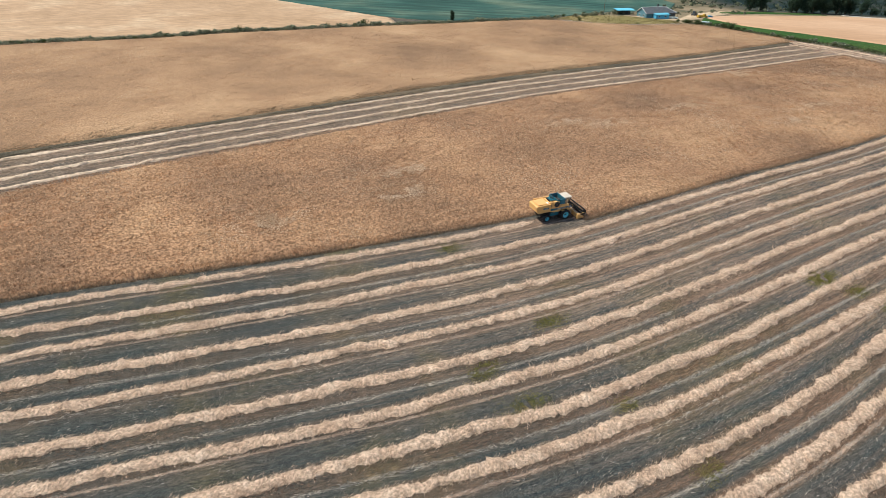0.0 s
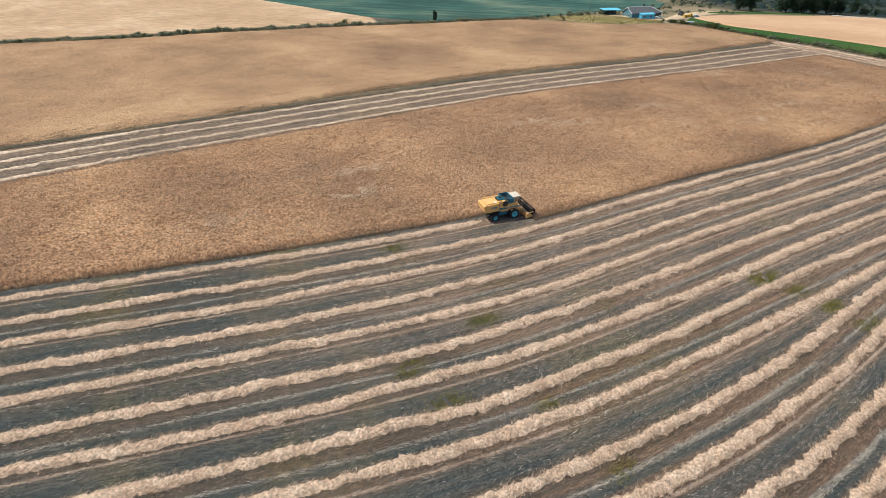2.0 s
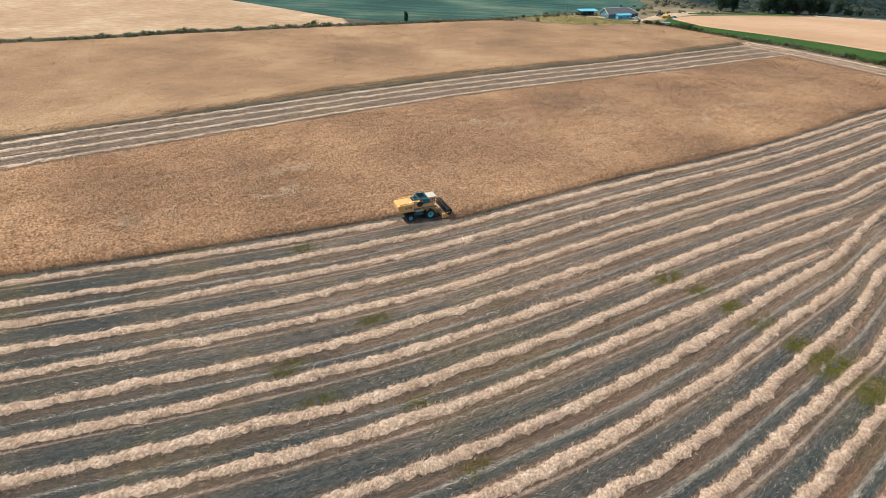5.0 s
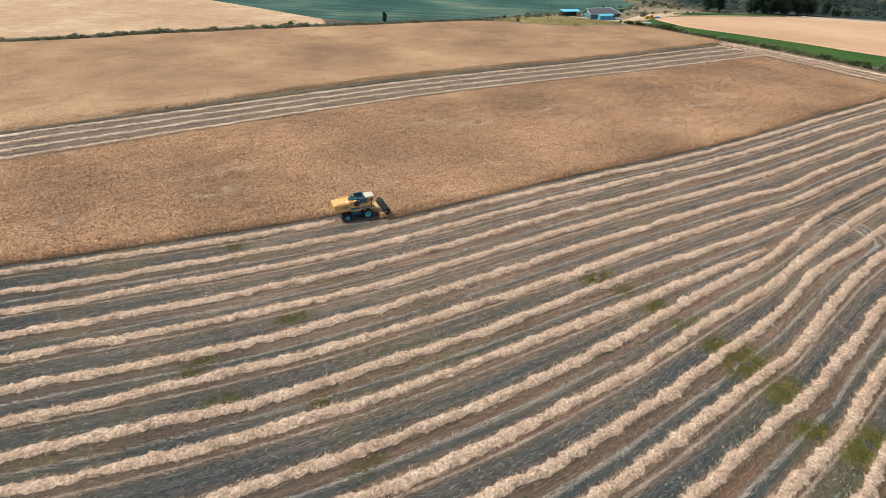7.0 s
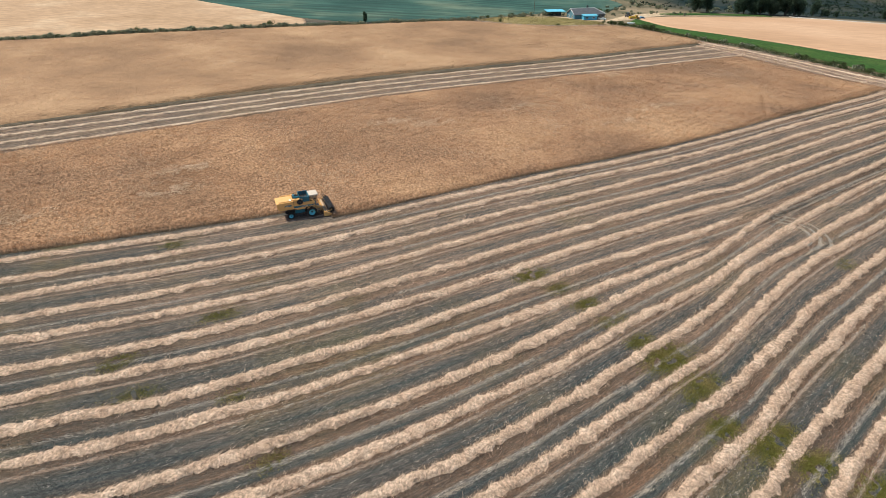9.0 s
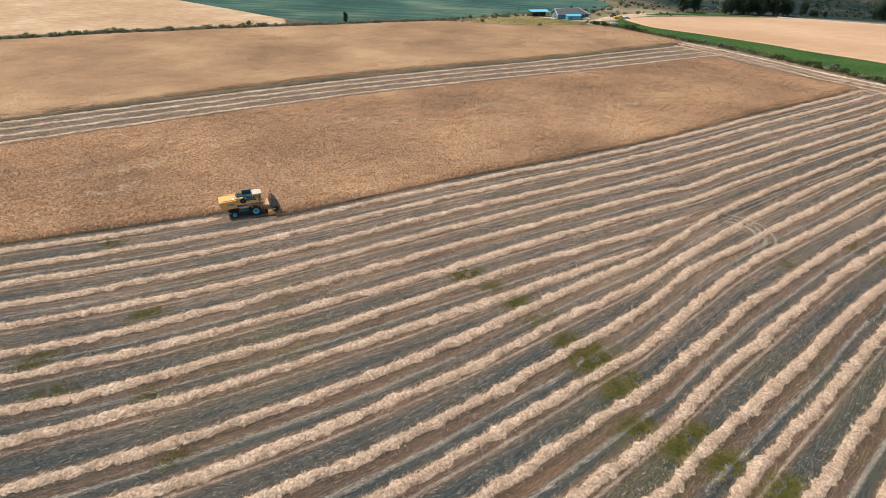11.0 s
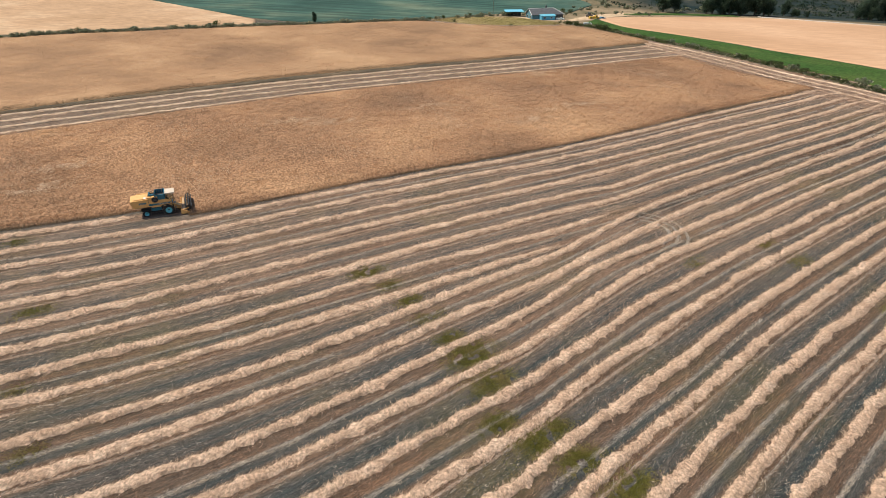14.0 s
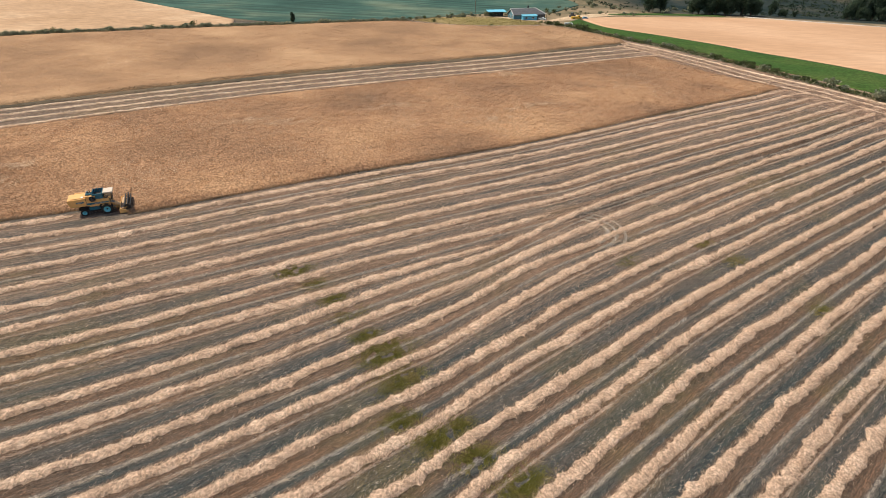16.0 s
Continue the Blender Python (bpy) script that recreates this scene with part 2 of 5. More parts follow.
def blades(name, tones, big=0.03, spread=0.45, thin=0.4, low=None, pale=None, share=0.2, mid=None):
    """Stalks and leaves: each island its own tone, drifting over the field."""
    m, nt, b = nodes_of(name, 0.8, 0.15)
    geo = nt.nodes.new("ShaderNodeNewGeometry")
    v = coords(nt)
    n1 = noise_tex(nt, v, big, 5.0, 0.6)
    a = ramp(nt, n1, ((0.37, tones[0]), (0.5, tones[1]), (0.63, tones[2])))
    g = ramp(nt, geo.outputs["Random Per Island"], ((0.0, (low or 1 - spread,) * 3), (0.8, (1 + 0.3 * spread,) * 3), (1.0, (1 + 1.6 * spread,) * 3)))
    if pale:
        v2 = noise_tex(nt, v, mid or big * 7, 4.0, 0.6)
        a = mix(nt, 0.85, a, ramp(nt, v2, ((0.40, (0.62, 0.64, 0.67)), (0.60, (1.30, 1.28, 1.24)))), 'MULTIPLY')
        v3 = noise_tex(nt, v, big * 5, 4.0, 0.6)
        a = mix(nt, 0.7, a, ramp(nt, v3, ((0.40, (0.84, 0.86, 0.94)), (0.5, (1.0, 1.0, 1.0)), (0.62, (1.22, 1.08, 0.98)))), 'MULTIPLY')
    col = mix(nt, 1.0, a, g, 'MULTIPLY')
    if pale:
        w = ramp(nt, geo.outputs["Random Per Island"], ((0.97 - share, (0, 0, 0)), (1.0 - 0.5 * share, (0.9, 0.9, 0.9))))
        dr = ramp(nt, noise_tex(nt, v, big * 1.7, 6.0, 0.7), ((0.42, (0.25, 0.25, 0.25)), (0.62, (1, 1, 1))))
        col = mix(nt, mix(nt, 1.0, w, dr, 'MULTIPLY'), col, pale)
    nt.links.new(col, b.inputs["Base Color"])
    tr = nt.nodes.new("ShaderNodeBsdfTranslucent")
    nt.links.new(col, tr.inputs["Color"])
    ms = nt.nodes.new("ShaderNodeMixShader")
    ms.inputs[0].default_value = thin
    nt.links.new(b.outputs[0], ms.inputs[1])
    nt.links.new(tr.outputs[0], ms.inputs[2])
    nt.links.new(ms.outputs[0], nt.nodes["Material Output"].inputs["Surface"])
    return m


CROP_T = ((0.250, 0.151, 0.094), (0.368, 0.216, 0.126), (0.490, 0.304, 0.175))
STRAW_T = ((0.52, 0.358, 0.255), (0.63, 0.452, 0.33), (0.73, 0.552, 0.418))
M_CROP = patchy("ripe_crop_bed", tuple(tuple(0.88 * c for c in t) for t in CROP_T), 0.03, 2.2, grain=0.6, bump_s=0.9, bump_d=0.25)
M_CROP_BL = blades("ripe_crop_stalks", CROP_T, 0.03, 0.40, 0.5, 0.74, (0.66, 0.48, 0.32), 0.12, 1.1)
M_HEADS = blades("pale_seed_heads", ((0.48, 0.32, 0.20), (0.58, 0.42, 0.28), (0.70, 0.55, 0.40)), 0.05, 0.3, 0.4, 0.7)
M_PALE = blades("bleached_seed_heads", ((0.52, 0.37, 0.24), (0.62, 0.46, 0.32), (0.72, 0.57, 0.42)), 0.2, 0.3, 0.4, 0.7)
CROP2_T = ((0.275, 0.17, 0.103), (0.40, 0.246, 0.143), (0.52, 0.337, 0.198))
M_CROP2 = patchy("golden_crop_bed", tuple(tuple(0.84 * c for c in t) for t in CROP2_T), 0.025, 2.6, grain=0.45, bump_s=0.7, bump_d=0.2)
M_CROP2_BL = blades("golden_crop_stalks", CROP2_T, 0.025, 0.3, 0.65, 0.85, (0.66, 0.50, 0.33), 0.12, 0.22)
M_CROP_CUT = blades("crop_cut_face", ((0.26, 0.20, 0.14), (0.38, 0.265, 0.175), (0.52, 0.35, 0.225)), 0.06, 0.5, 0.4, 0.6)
M_CROP_LOW = blades("thin_greenish_crop", ((0.14, 0.122, 0.085), (0.19, 0.155, 0.105), (0.27, 0.20, 0.13)), 0.06, 0.3, 0.5, 0.8)
M_STRAW = patchy("cut_straw", tuple(tuple(0.86 * c for c in t) for t in STRAW_T), 0.5, 3.2, bump_s=1.0, bump_d=0.3, grain=0.5)
M_STRAW_PALE = patchy("sun_bleached_straw", ((0.50, 0.37, 0.265), (0.60, 0.455, 0.335), (0.69, 0.55, 0.42)), 0.12, 2.0, bump_s=0.6, bump_d=0.1, grain=0.3)
M_STRAW_BL = blades("straw_strands", ((0.41, 0.298, 0.215), (0.615, 0.457, 0.337), (0.79, 0.612, 0.462)), 2.4, 0.28, 0.36, 0.44)
# brown fringe of the windrows, darkened for the shade at their near foot
M_SKIRT = blades("brown_chaff_edge_shade", ((0.080, 0.056, 0.04), (0.15, 0.098, 0.068), (0.29, 0.19, 0.135)), 0.15, 0.5, 0.4, 0.4)
M_SKIRT2 = blades("pinkish_chaff", ((0.26, 0.18, 0.135), (0.40, 0.27, 0.20), (0.55, 0.40, 0.30)), 0.15, 0.5, 0.4, 0.5)
M_LINE = blades("pale_chaff_line", ((0.42, 0.31, 0.24), (0.54, 0.40, 0.31), (0.66, 0.50, 0.39)), 0.3, 0.4, 0.4, 0.6)
M_OLD = blades("weathered_straw", ((0.40, 0.375, 0.34), (0.50, 0.445, 0.38), (0.60, 0.51, 0.41)), 0.4, 0.4, 0.4, 0.6)
M_STRIPSTRAW = blades("strip_straw", ((0.19, 0.145, 0.105), (0.28, 0.21, 0.15), (0.40, 0.31, 0.22)), 0.2, 0.5, 0.4, 0.5)
M_STUB_BL = blades("stubble_stalks", ((0.036, 0.056, 0.063), (0.058, 0.070, 0.070), (0.100, 0.090, 0.077)), 0.11, 0.75, 0.35, 0.25, (0.36, 0.335, 0.30), 0.12)
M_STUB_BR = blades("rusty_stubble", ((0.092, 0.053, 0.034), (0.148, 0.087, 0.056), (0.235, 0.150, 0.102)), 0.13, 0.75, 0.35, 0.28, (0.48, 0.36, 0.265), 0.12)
M_WEED = blades("green_weeds", ((0.19, 0.19, 0.045), (0.25, 0.23, 0.065), (0.33, 0.27, 0.11)), 0.5, 0.45)
M_TANFIELD = patchy("pale_tan_field", ((0.36, 0.235, 0.14), (0.44, 0.295, 0.185), (0.58, 0.44, 0.30)), 0.016, 0.6, (0.3, 1, 1), -0.5, 0.3, 0.1, grain=0.2)
M_ORANGE = patchy("ripe_orange_field", ((0.43, 0.265, 0.16), (0.48, 0.30, 0.185), (0.54, 0.35, 0.225)), 0.012, 0.5, (0.12, 1, 1), 0.42, 0.3, 0.08, grain=0.10)
M_GREENF = patchy("green_field", ((0.030, 0.074, 0.063), (0.050, 0.104, 0.084), (0.125, 0.165, 0.118)), 0.014, 0.16, (0.12, 1, 1), 0.5, 0.3, 0.1, grain=0.35)
M_STRIP = patchy("bright_green_strip", ((0.026, 0.066, 0.016), (0.040, 0.088, 0.020), (0.066, 0.104, 0.028)), 0.03, 0.8)
M_PASTURE = patchy("dry_pasture", ((0.20, 0.17, 0.065), (0.27, 0.22, 0.095), (0.38, 0.29, 0.16)), 0.05, 0.9)
M_TRACK = patchy("dirt_track", ((0.42, 0.31, 0.20), (0.48, 0.36, 0.24), (0.55, 0.42, 0.29)), 0.1, 1.2)
M_LEAF = blades("shrub_leaves", ((0.060, 0.085, 0.034), (0.095, 0.122, 0.048), (0.155, 0.165, 0.068)), 0.12, 0.5, 0.5)
M_LEAF2 = blades("grey_brush_leaves", ((0.20, 0.225, 0.15), (0.28, 0.295, 0.195), (0.38, 0.365, 0.265)), 0.15, 0.5, 0.5)
M_GUM = blades("gum_tree_leaves", ((0.045, 0.075, 0.05), (0.065, 0.10, 0.065), (0.095, 0.13, 0.08)), 0.15, 0.5, 0.5)
M_HILLSCRUB = blades("dark_hill_scrub", ((0.028, 0.05, 0.034), (0.045, 0.07, 0.046), (0.08, 0.10, 0.06)), 0.06, 0.5)
M_BARK = plain("bark", (0.13, 0.10, 0.075), (0.22, 0.18, 0.14), 0.9, 0, 4.0, 0.1)


def ground_material():
    """Stubble where the header has passed, in lines along the rows; dry scrub soil beyond the fields."""
    m, nt, b = nodes_of("stubble_ground", 0.95, 0.08)
    uv = coords(nt, (0.16, 26.0, 1), True)
    uv2 = coords(nt, (0.035, 5.0, 1), True)
    v = coords(nt)
    streak = noise_tex(nt, uv, 1.0, 5.0, 0.65)
    lane = noise_tex(nt, uv2, 1.0, 3.0, 0.5)
    blot = noise_tex(nt, v, 0.05, 5.0, 0.6)
    grain = noise_tex(nt, v, 5.0, 5.0, 0.7)
    sep = nt.nodes.new("ShaderNodeSeparateXYZ")
    nt.links.new(coords(nt, (1, 0.5, 1), True), sep.inputs[0])
    fr = nt.nodes.new("ShaderNodeMath")
    fr.operation = 'FRACT'
    nt.links.new(sep.outputs[1], fr.inputs[0])
    one = nt.nodes.new("ShaderNodeMath")
    one.operation = 'FRACT'
    sep1 = nt.nodes.new("ShaderNodeSeparateXYZ")
    nt.links.new(coords(nt, (1, 1, 1), True), sep1.inputs[0])
    warp = nt.nodes.new("ShaderNodeMath")
    warp.operation = 'MULTIPLY_ADD'
    nt.links.new(noise_tex(nt, v, 0.5, 5.0, 0.65), warp.inputs[0])
    warp.inputs[1].default_value = 0.16
    nt.links.new(sep1.outputs[1], warp.inputs[2])
    shift = nt.nodes.new("ShaderNodeMath")
    shift.operation = 'SUBTRACT'
    nt.links.new(warp.outputs[0], shift.inputs[0])
    shift.inputs[1].default_value = 0.08
    nt.links.new(shift.outputs[0], one.inputs[0])
    odd = ramp(nt, fr.outputs[0], ((0.0, (0,) * 3), (0.485, (0,) * 3), (0.515, (1,) * 3), (0.985, (1,) * 3), (1.0, (0,) * 3)))
    rust, tawny, grey, slate, umber = (0.165, 0.094, 0.058), (0.260, 0.180, 0.128), (0.072, 0.078, 0.078), (0.026, 0.047, 0.056), (0.078, 0.049, 0.033)
    even_c = ramp(nt, one.outputs[0], ((0.0, rust), (0.22, rust), (0.285, tawny), (0.38, (0.098, 0.078, 0.060)), (0.50, grey), (0.62, slate), (0.76, slate), (0.85, umber), (1.0, rust)))
    odd_c = ramp(nt, one.outputs[0], ((0.0, rust), (0.20, umber), (0.30, rust), (0.43, rust), (0.53, grey), (0.64, (0.046, 0.058, 0.058)), (0.74, slate), (0.83, rust), (1.0, rust)))
    bands = mix(nt, odd, odd_c, even_c)
    drifts = ramp(nt, lane, ((0.38, (0.034, 0.050, 0.050)), (0.5, (0.070, 0.066, 0.055)), (0.62, (0.145, 0.100, 0.070))))
    a = mix(nt, 0.36, bands, drifts)
    # cloud shadow over the left of the field, put into the stubble colour
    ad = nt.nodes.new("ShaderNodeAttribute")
    ad.attribute_name = "cloud_shade"
    shade_c = ramp(nt, noise_tex(nt, v, 0.09, 5.0, 0.6), ((0.36, (0.028, 0.044, 0.045)), (0.52, (0.050, 0.056, 0.050)), (0.66, (0.080, 0.072, 0.042))))
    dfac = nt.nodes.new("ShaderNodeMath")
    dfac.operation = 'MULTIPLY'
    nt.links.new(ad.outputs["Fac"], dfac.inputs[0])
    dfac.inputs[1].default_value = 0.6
    a = mix(nt, dfac.outputs[0], a, shade_c)
    swath = ramp(nt, one.outputs[0], ((0.43, (0,) * 3), (0.50, (0.7,) * 3), (0.56, (0.7,) * 3), (0.62, (0,) * 3)))
    patch = ramp(nt, noise_tex(nt, uv2, 1.7, 4.0, 0.6), ((0.46, (0,) * 3), (0.62, (1,) * 3)))
    single = ramp(nt, odd, ((0.3, (1,) * 3), (0.7, (0.12,) * 3)))
    swath = mix(nt, 1.0, swath, single, 'MULTIPLY')
    a = mix(nt, mix(nt, 1.0, swath, patch, 'MULTIPLY'), a, (0.34, 0.30, 0.25))
    oliv = ramp(nt, noise_tex(nt, v, 0.045, 5.0, 0.6), ((0.53, (0, 0, 0)), (0.70, (0.6, 0.6, 0.6))))
    a = mix(nt, oliv, a, (0.105, 0.095, 0.038))
    c = ramp(nt, blot, ((0.35, (0.75, 0.82, 0.9)), (0.65, (1.15, 1.05, 0.98))))
    a = mix(nt, 0.8, a, c, 'MULTIPLY')
    s = ramp(nt, streak, ((0.60, (0, 0, 0)), (0.78, (0.55, 0.55, 0.55))))
    a = mix(nt, s, a, (0.42, 0.33, 0.25))
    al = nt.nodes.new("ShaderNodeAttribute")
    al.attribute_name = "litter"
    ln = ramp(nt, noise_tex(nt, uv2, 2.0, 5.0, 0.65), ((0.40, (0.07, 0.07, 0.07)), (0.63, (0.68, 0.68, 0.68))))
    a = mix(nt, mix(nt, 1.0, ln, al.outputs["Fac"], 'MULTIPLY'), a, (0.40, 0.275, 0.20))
    g = ramp(nt, grain, ((0.3, (0.5, 0.5, 0.5)), (0.7, (1.45, 1.45, 1.45))))
    a = mix(nt, 0.9, a, g, 'MULTIPLY')
    dash = noise_tex(nt, coords(nt, (0.8, 26.0, 1), True), 1.0, 4.0, 0.7)
    a = mix(nt, 0.85, a, ramp(nt, dash, ((0.40, (0.55, 0.57, 0.60)), (0.5, (1, 1, 1)), (0.61, (1.7, 1.62, 1.55)))), 'MULTIPLY')
    fleck = ramp(nt, noise_tex(nt, v, 16.0, 3.0, 0.7), ((0.52, (0, 0, 0)), (0.70, (0.75, 0.75, 0.75))))
    a = mix(nt, fleck, a, (0.33, 0.29, 0.245))
    pit = ramp(nt, noise_tex(nt, v, 11.0, 3.0, 0.7), ((0.34, (0.35, 0.35, 0.35)), (0.5, (1, 1, 1))))
    a = mix(nt, 1.0, a, pit, 'MULTIPLY')
    scr = ramp(nt, noise_tex(nt, v, 0.02, 8.0, 0.7), ((0.36, (0.085, 0.088, 0.055)), (0.47, (0.18, 0.145, 0.09)), (0.62, (0.33, 0.25, 0.165))))
    at = nt.nodes.new("ShaderNodeAttribute")
    at.attribute_name = "wild"
    a = mix(nt, at.outputs["Fac"], a, scr)
    hill = ramp(nt, noise_tex(nt, v, 0.012, 8.0, 0.72), ((0.42, (0.012, 0.025, 0.025)), (0.52, (0.030, 0.040, 0.036)), (0.68, (0.105, 0.092, 0.062))))
    ah = nt.nodes.new("ShaderNodeAttribute")
    ah.attribute_name = "hill"
    a = mix(nt, ah.outputs["Fac"], a, hill)
    nt.links.new(a, b.inputs["Base Color"])
    bump(nt, b, grain, 0.8, 0.12)
    return m


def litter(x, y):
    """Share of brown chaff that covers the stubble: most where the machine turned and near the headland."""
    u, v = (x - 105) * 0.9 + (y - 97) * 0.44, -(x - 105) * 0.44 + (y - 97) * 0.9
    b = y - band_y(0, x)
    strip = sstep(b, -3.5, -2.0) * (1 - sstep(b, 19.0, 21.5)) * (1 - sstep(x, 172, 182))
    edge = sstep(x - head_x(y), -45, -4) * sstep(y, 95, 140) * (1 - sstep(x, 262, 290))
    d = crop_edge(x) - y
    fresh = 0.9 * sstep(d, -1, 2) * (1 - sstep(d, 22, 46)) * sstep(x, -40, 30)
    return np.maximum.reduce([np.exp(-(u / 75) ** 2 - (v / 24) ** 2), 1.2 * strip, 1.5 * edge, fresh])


# ---- ground ----
def build_ground():
    xs = np.unique(np.r_[np.linspace(-2500, -420, 27), np.linspace(-420, -130, 60), np.arange(-130, 262, 2.5), np.linspace(262, 620, 90), np.linspace(620, 3000, 40)])
    ys = np.unique(np.r_[np.linspace(-1200, -60, 14), np.arange(-60, 0, 3.0), np.arange(0, 232, 2.0), np.linspace(232, 600, 130), np.linspace(600, 1000, 50), np.linspace(1000, 3600, 30)])
    X, Y = np.meshgrid(xs, ys, indexing="ij")
    Z = ground_z(X, Y)
    near = (X > -130) & (X < 262) & (Y > 0) & (Y < 232)
    Z = Z + near * rng.normal(0, 0.025, X.shape)
    ob = mesh_np("ground", np.c_[X.ravel(), Y.ravel(), Z.ravel()], grid_faces(len(xs), len(ys)), ground_material(), True)
    ks = np.array([0.0] + [float(k) for k in range(1, 26)])
    V = np.zeros_like(X)
    for i, x in enumerate(xs):
        yy = np.minimum.accumulate(np.array([float(row_y(k, x)) for k in ks]))
        V[i] = np.interp(-Y[i], -yy, ks)
    strip = Y > 0.5 * (np.array([float(row_y(1, x)) for x in xs])[:, None] + band_y(0, X))
    V = np.where(strip, (band_y(0, X) - Y) / 6.0, V)
    me = ob.data
    uvl = me.uv_layers.new(name="rows")
    idx = np.empty(len(me.loops), np.int32)
    me.loops.foreach_get("vertex_index", idx)
    uvs = np.c_[(X * 1.12).ravel(), V.ravel()][idx]
    uvl.data.foreach_set("uv", uvs.astype(np.float32).ravel())
    wild = np.maximum(sstep(Y, 300, 330), sstep(X, 226, 240) * sstep(Y, 150, 190))
    att = me.attributes.new("wild", 'FLOAT', 'POINT')
    att.data.foreach_set("value", wild.astype(np.float32).ravel())
    # share of the cloud shade painted into the left stubble
    att = me.attributes.new("cloud_shade", 'FLOAT', 'POINT')
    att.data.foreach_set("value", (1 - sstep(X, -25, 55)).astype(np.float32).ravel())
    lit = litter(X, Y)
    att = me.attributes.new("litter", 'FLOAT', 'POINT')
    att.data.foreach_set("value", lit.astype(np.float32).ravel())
    hill = sstep(Y - 0.10 * X, 436, 470) * sstep(X, 190, 270)
    att = me.attributes.new("hill", 'FLOAT', 'POINT')
    att.data.foreach_set("value", hill.astype(np.float32).ravel())
    tagged(ob, "rolling ground of brown stubble with dry scrub behind", "ground", kind="structure")
    return ob


build_ground()


LUMP = rng.normal(0, 1, (256, 256))


def lumps(P, cell):
    """Even random unevenness over the plan, as a smooth field."""
    u, v = P[..., 0] / cell, P[..., 1] / cell
    i, j = np.floor(u).astype(int), np.floor(v).astype(int)
    a, b = u - i, v - j
    f = lambda p, q: LUMP[(i + p) % 256, (j + q) % 256]
    return (f(0, 0) * (1 - a) + f(1, 0) * a) * (1 - b) + (f(0, 1) * (1 - a) + f(1, 1) * a) * b


def ruled(name, lower, upper, n, m, h, mat, label, category, kind="stuff", rough=0.0, soft=1.5, bow=0.0):
    """A field standing h over the ground between two lines of the plan, with its cut sides."""
    A, C = np.asarray(lower(n)), np.asarray(upper(n))
    t = np.linspace(0, 1, m) if m < 24 else np.r_[0, 0.004, 0.009, 0.015, 0.024, np.linspace(0.036, 0.964, m - 10), 0.976, 0.985, 0.991, 0.996, 1]
    P = A[:, None, :] * (1 - t[None, :, None]) + C[:, None, :] * t[None, :, None]
    if bow:  # the right end, hollowed towards the lower line
        u = t ** 0.6
        P[..., 0] -= bow * (4 * u * (1 - u))[None, :] * sstep(A[:, 0], 120, 206)[:, None]
    Z = ground_z(P[..., 0], P[..., 1])
    dist = np.minimum(t, 1 - t)[None, :] * np.hypot(*(C - A).T)[:, None]
    top = Z + h * (0.12 + 0.88 * sstep(dist + 0.2 * lumps(P, 0.9), 0.0, soft)) + rough * lumps(P, 0.55)
    V = np.concatenate([np.dstack([P, top]).reshape(-1, 3)])
    F = [grid_faces(n, m)]
    rim = np.r_[np.arange(n) * m, (n - 1) * m + np.arange(1, m), np.arange(n - 2, -1, -1) * m + m - 1, np.arange(m - 2, 0, -1)]
    low = V[rim].copy()
    low[:, 2] = Z.ravel()[rim] - 0.12
    b = len(V) + np.arange(len(rim))
    F.append(np.c_[rim, b, np.roll(b, -1), np.roll(rim, -1)])
    ob = mesh_np(name, np.r_[V, low], np.concatenate(F), mat, False)
    return tagged(ob, label, category, kind=kind)


def poly(pts):
    return lambda n: along(pts, n)


# standing crop next to the machine, and beyond the cut strip
def crop_low(n):
    x = np.unique(np.r_[np.linspace(-330, 206, n - 24), np.linspace(COMBINE_X + 2.1, COMBINE_X + 4.6, 24)])[:n]
    x = np.r_[x, [206.0] * (n - len(x))]
    return np.c_[x, crop_edge(x)]


def crop_up(n):
    x = crop_low(n)[:, 0]
    x = -330 + (x + 330) * (502.5 / 536.0)
    return np.c_[x, band_y(0, x) - 2.75]


def crop2_low(n):
    x = np.linspace(-330, 168, n)
    return np.c_[x, band_y(3, x) + 4.4 + 0.9 * np.sin(x / 27 + 1) + 1.8 * sstep(x, 10, 80)]


def margin_low(n):
    x = np.linspace(-330, 168, n)
    return np.c_[x, band_y(3, x) + 2.2]


def margin_up(n):
    return crop2_low(n) + np.array([0.0, 1.5])


CROP_H = 0.95
PALE_SPOTS = ((71.0, 162.5, 9.0, 3.2), (107.5, 208.7, 9.0, 5.0), (97.7, 153.9, 9.0, 3.0), (111.0, 168.4, 12.0, 3.0), (-7.3, 100.2, 6.0, 4.0), (-29.9, 87.7, 6.5, 5.0), (-4.2, 151.2, 10.0, 3.0), (32.0, 143.5, 7.0, 3.0), (-7.5, 109.8, 6.0, 3.0), (42.5, 143.6, 8.0, 3.0))
ruled("standing_crop", crop_low, crop_up, 440, 80, CROP_H - 0.3, M_CROP, "uncut reddish-brown ripe crop beside the harvester", "crop", rough=0.10, bow=7.0)
ruled("standing_crop", crop2_low, poly(CROP_TOP), 300, 90, CROP_H - 0.25, M_CROP2, "uncut tan-brown ripe crop between cut strip and hedge", "crop", rough=0.12, soft=4.0)

ruled("crop_margin", margin_low, margin_up, 300, 12, 0.36, patchy("dull_margin_growth", ((0.080, 0.070, 0.052), (0.115, 0.095, 0.068), (0.165, 0.125, 0.085)), 0.08, 2.6, grain=0.5), "low dull greenish growth along the cut strip", "crop", rough=0.08, soft=2.0)

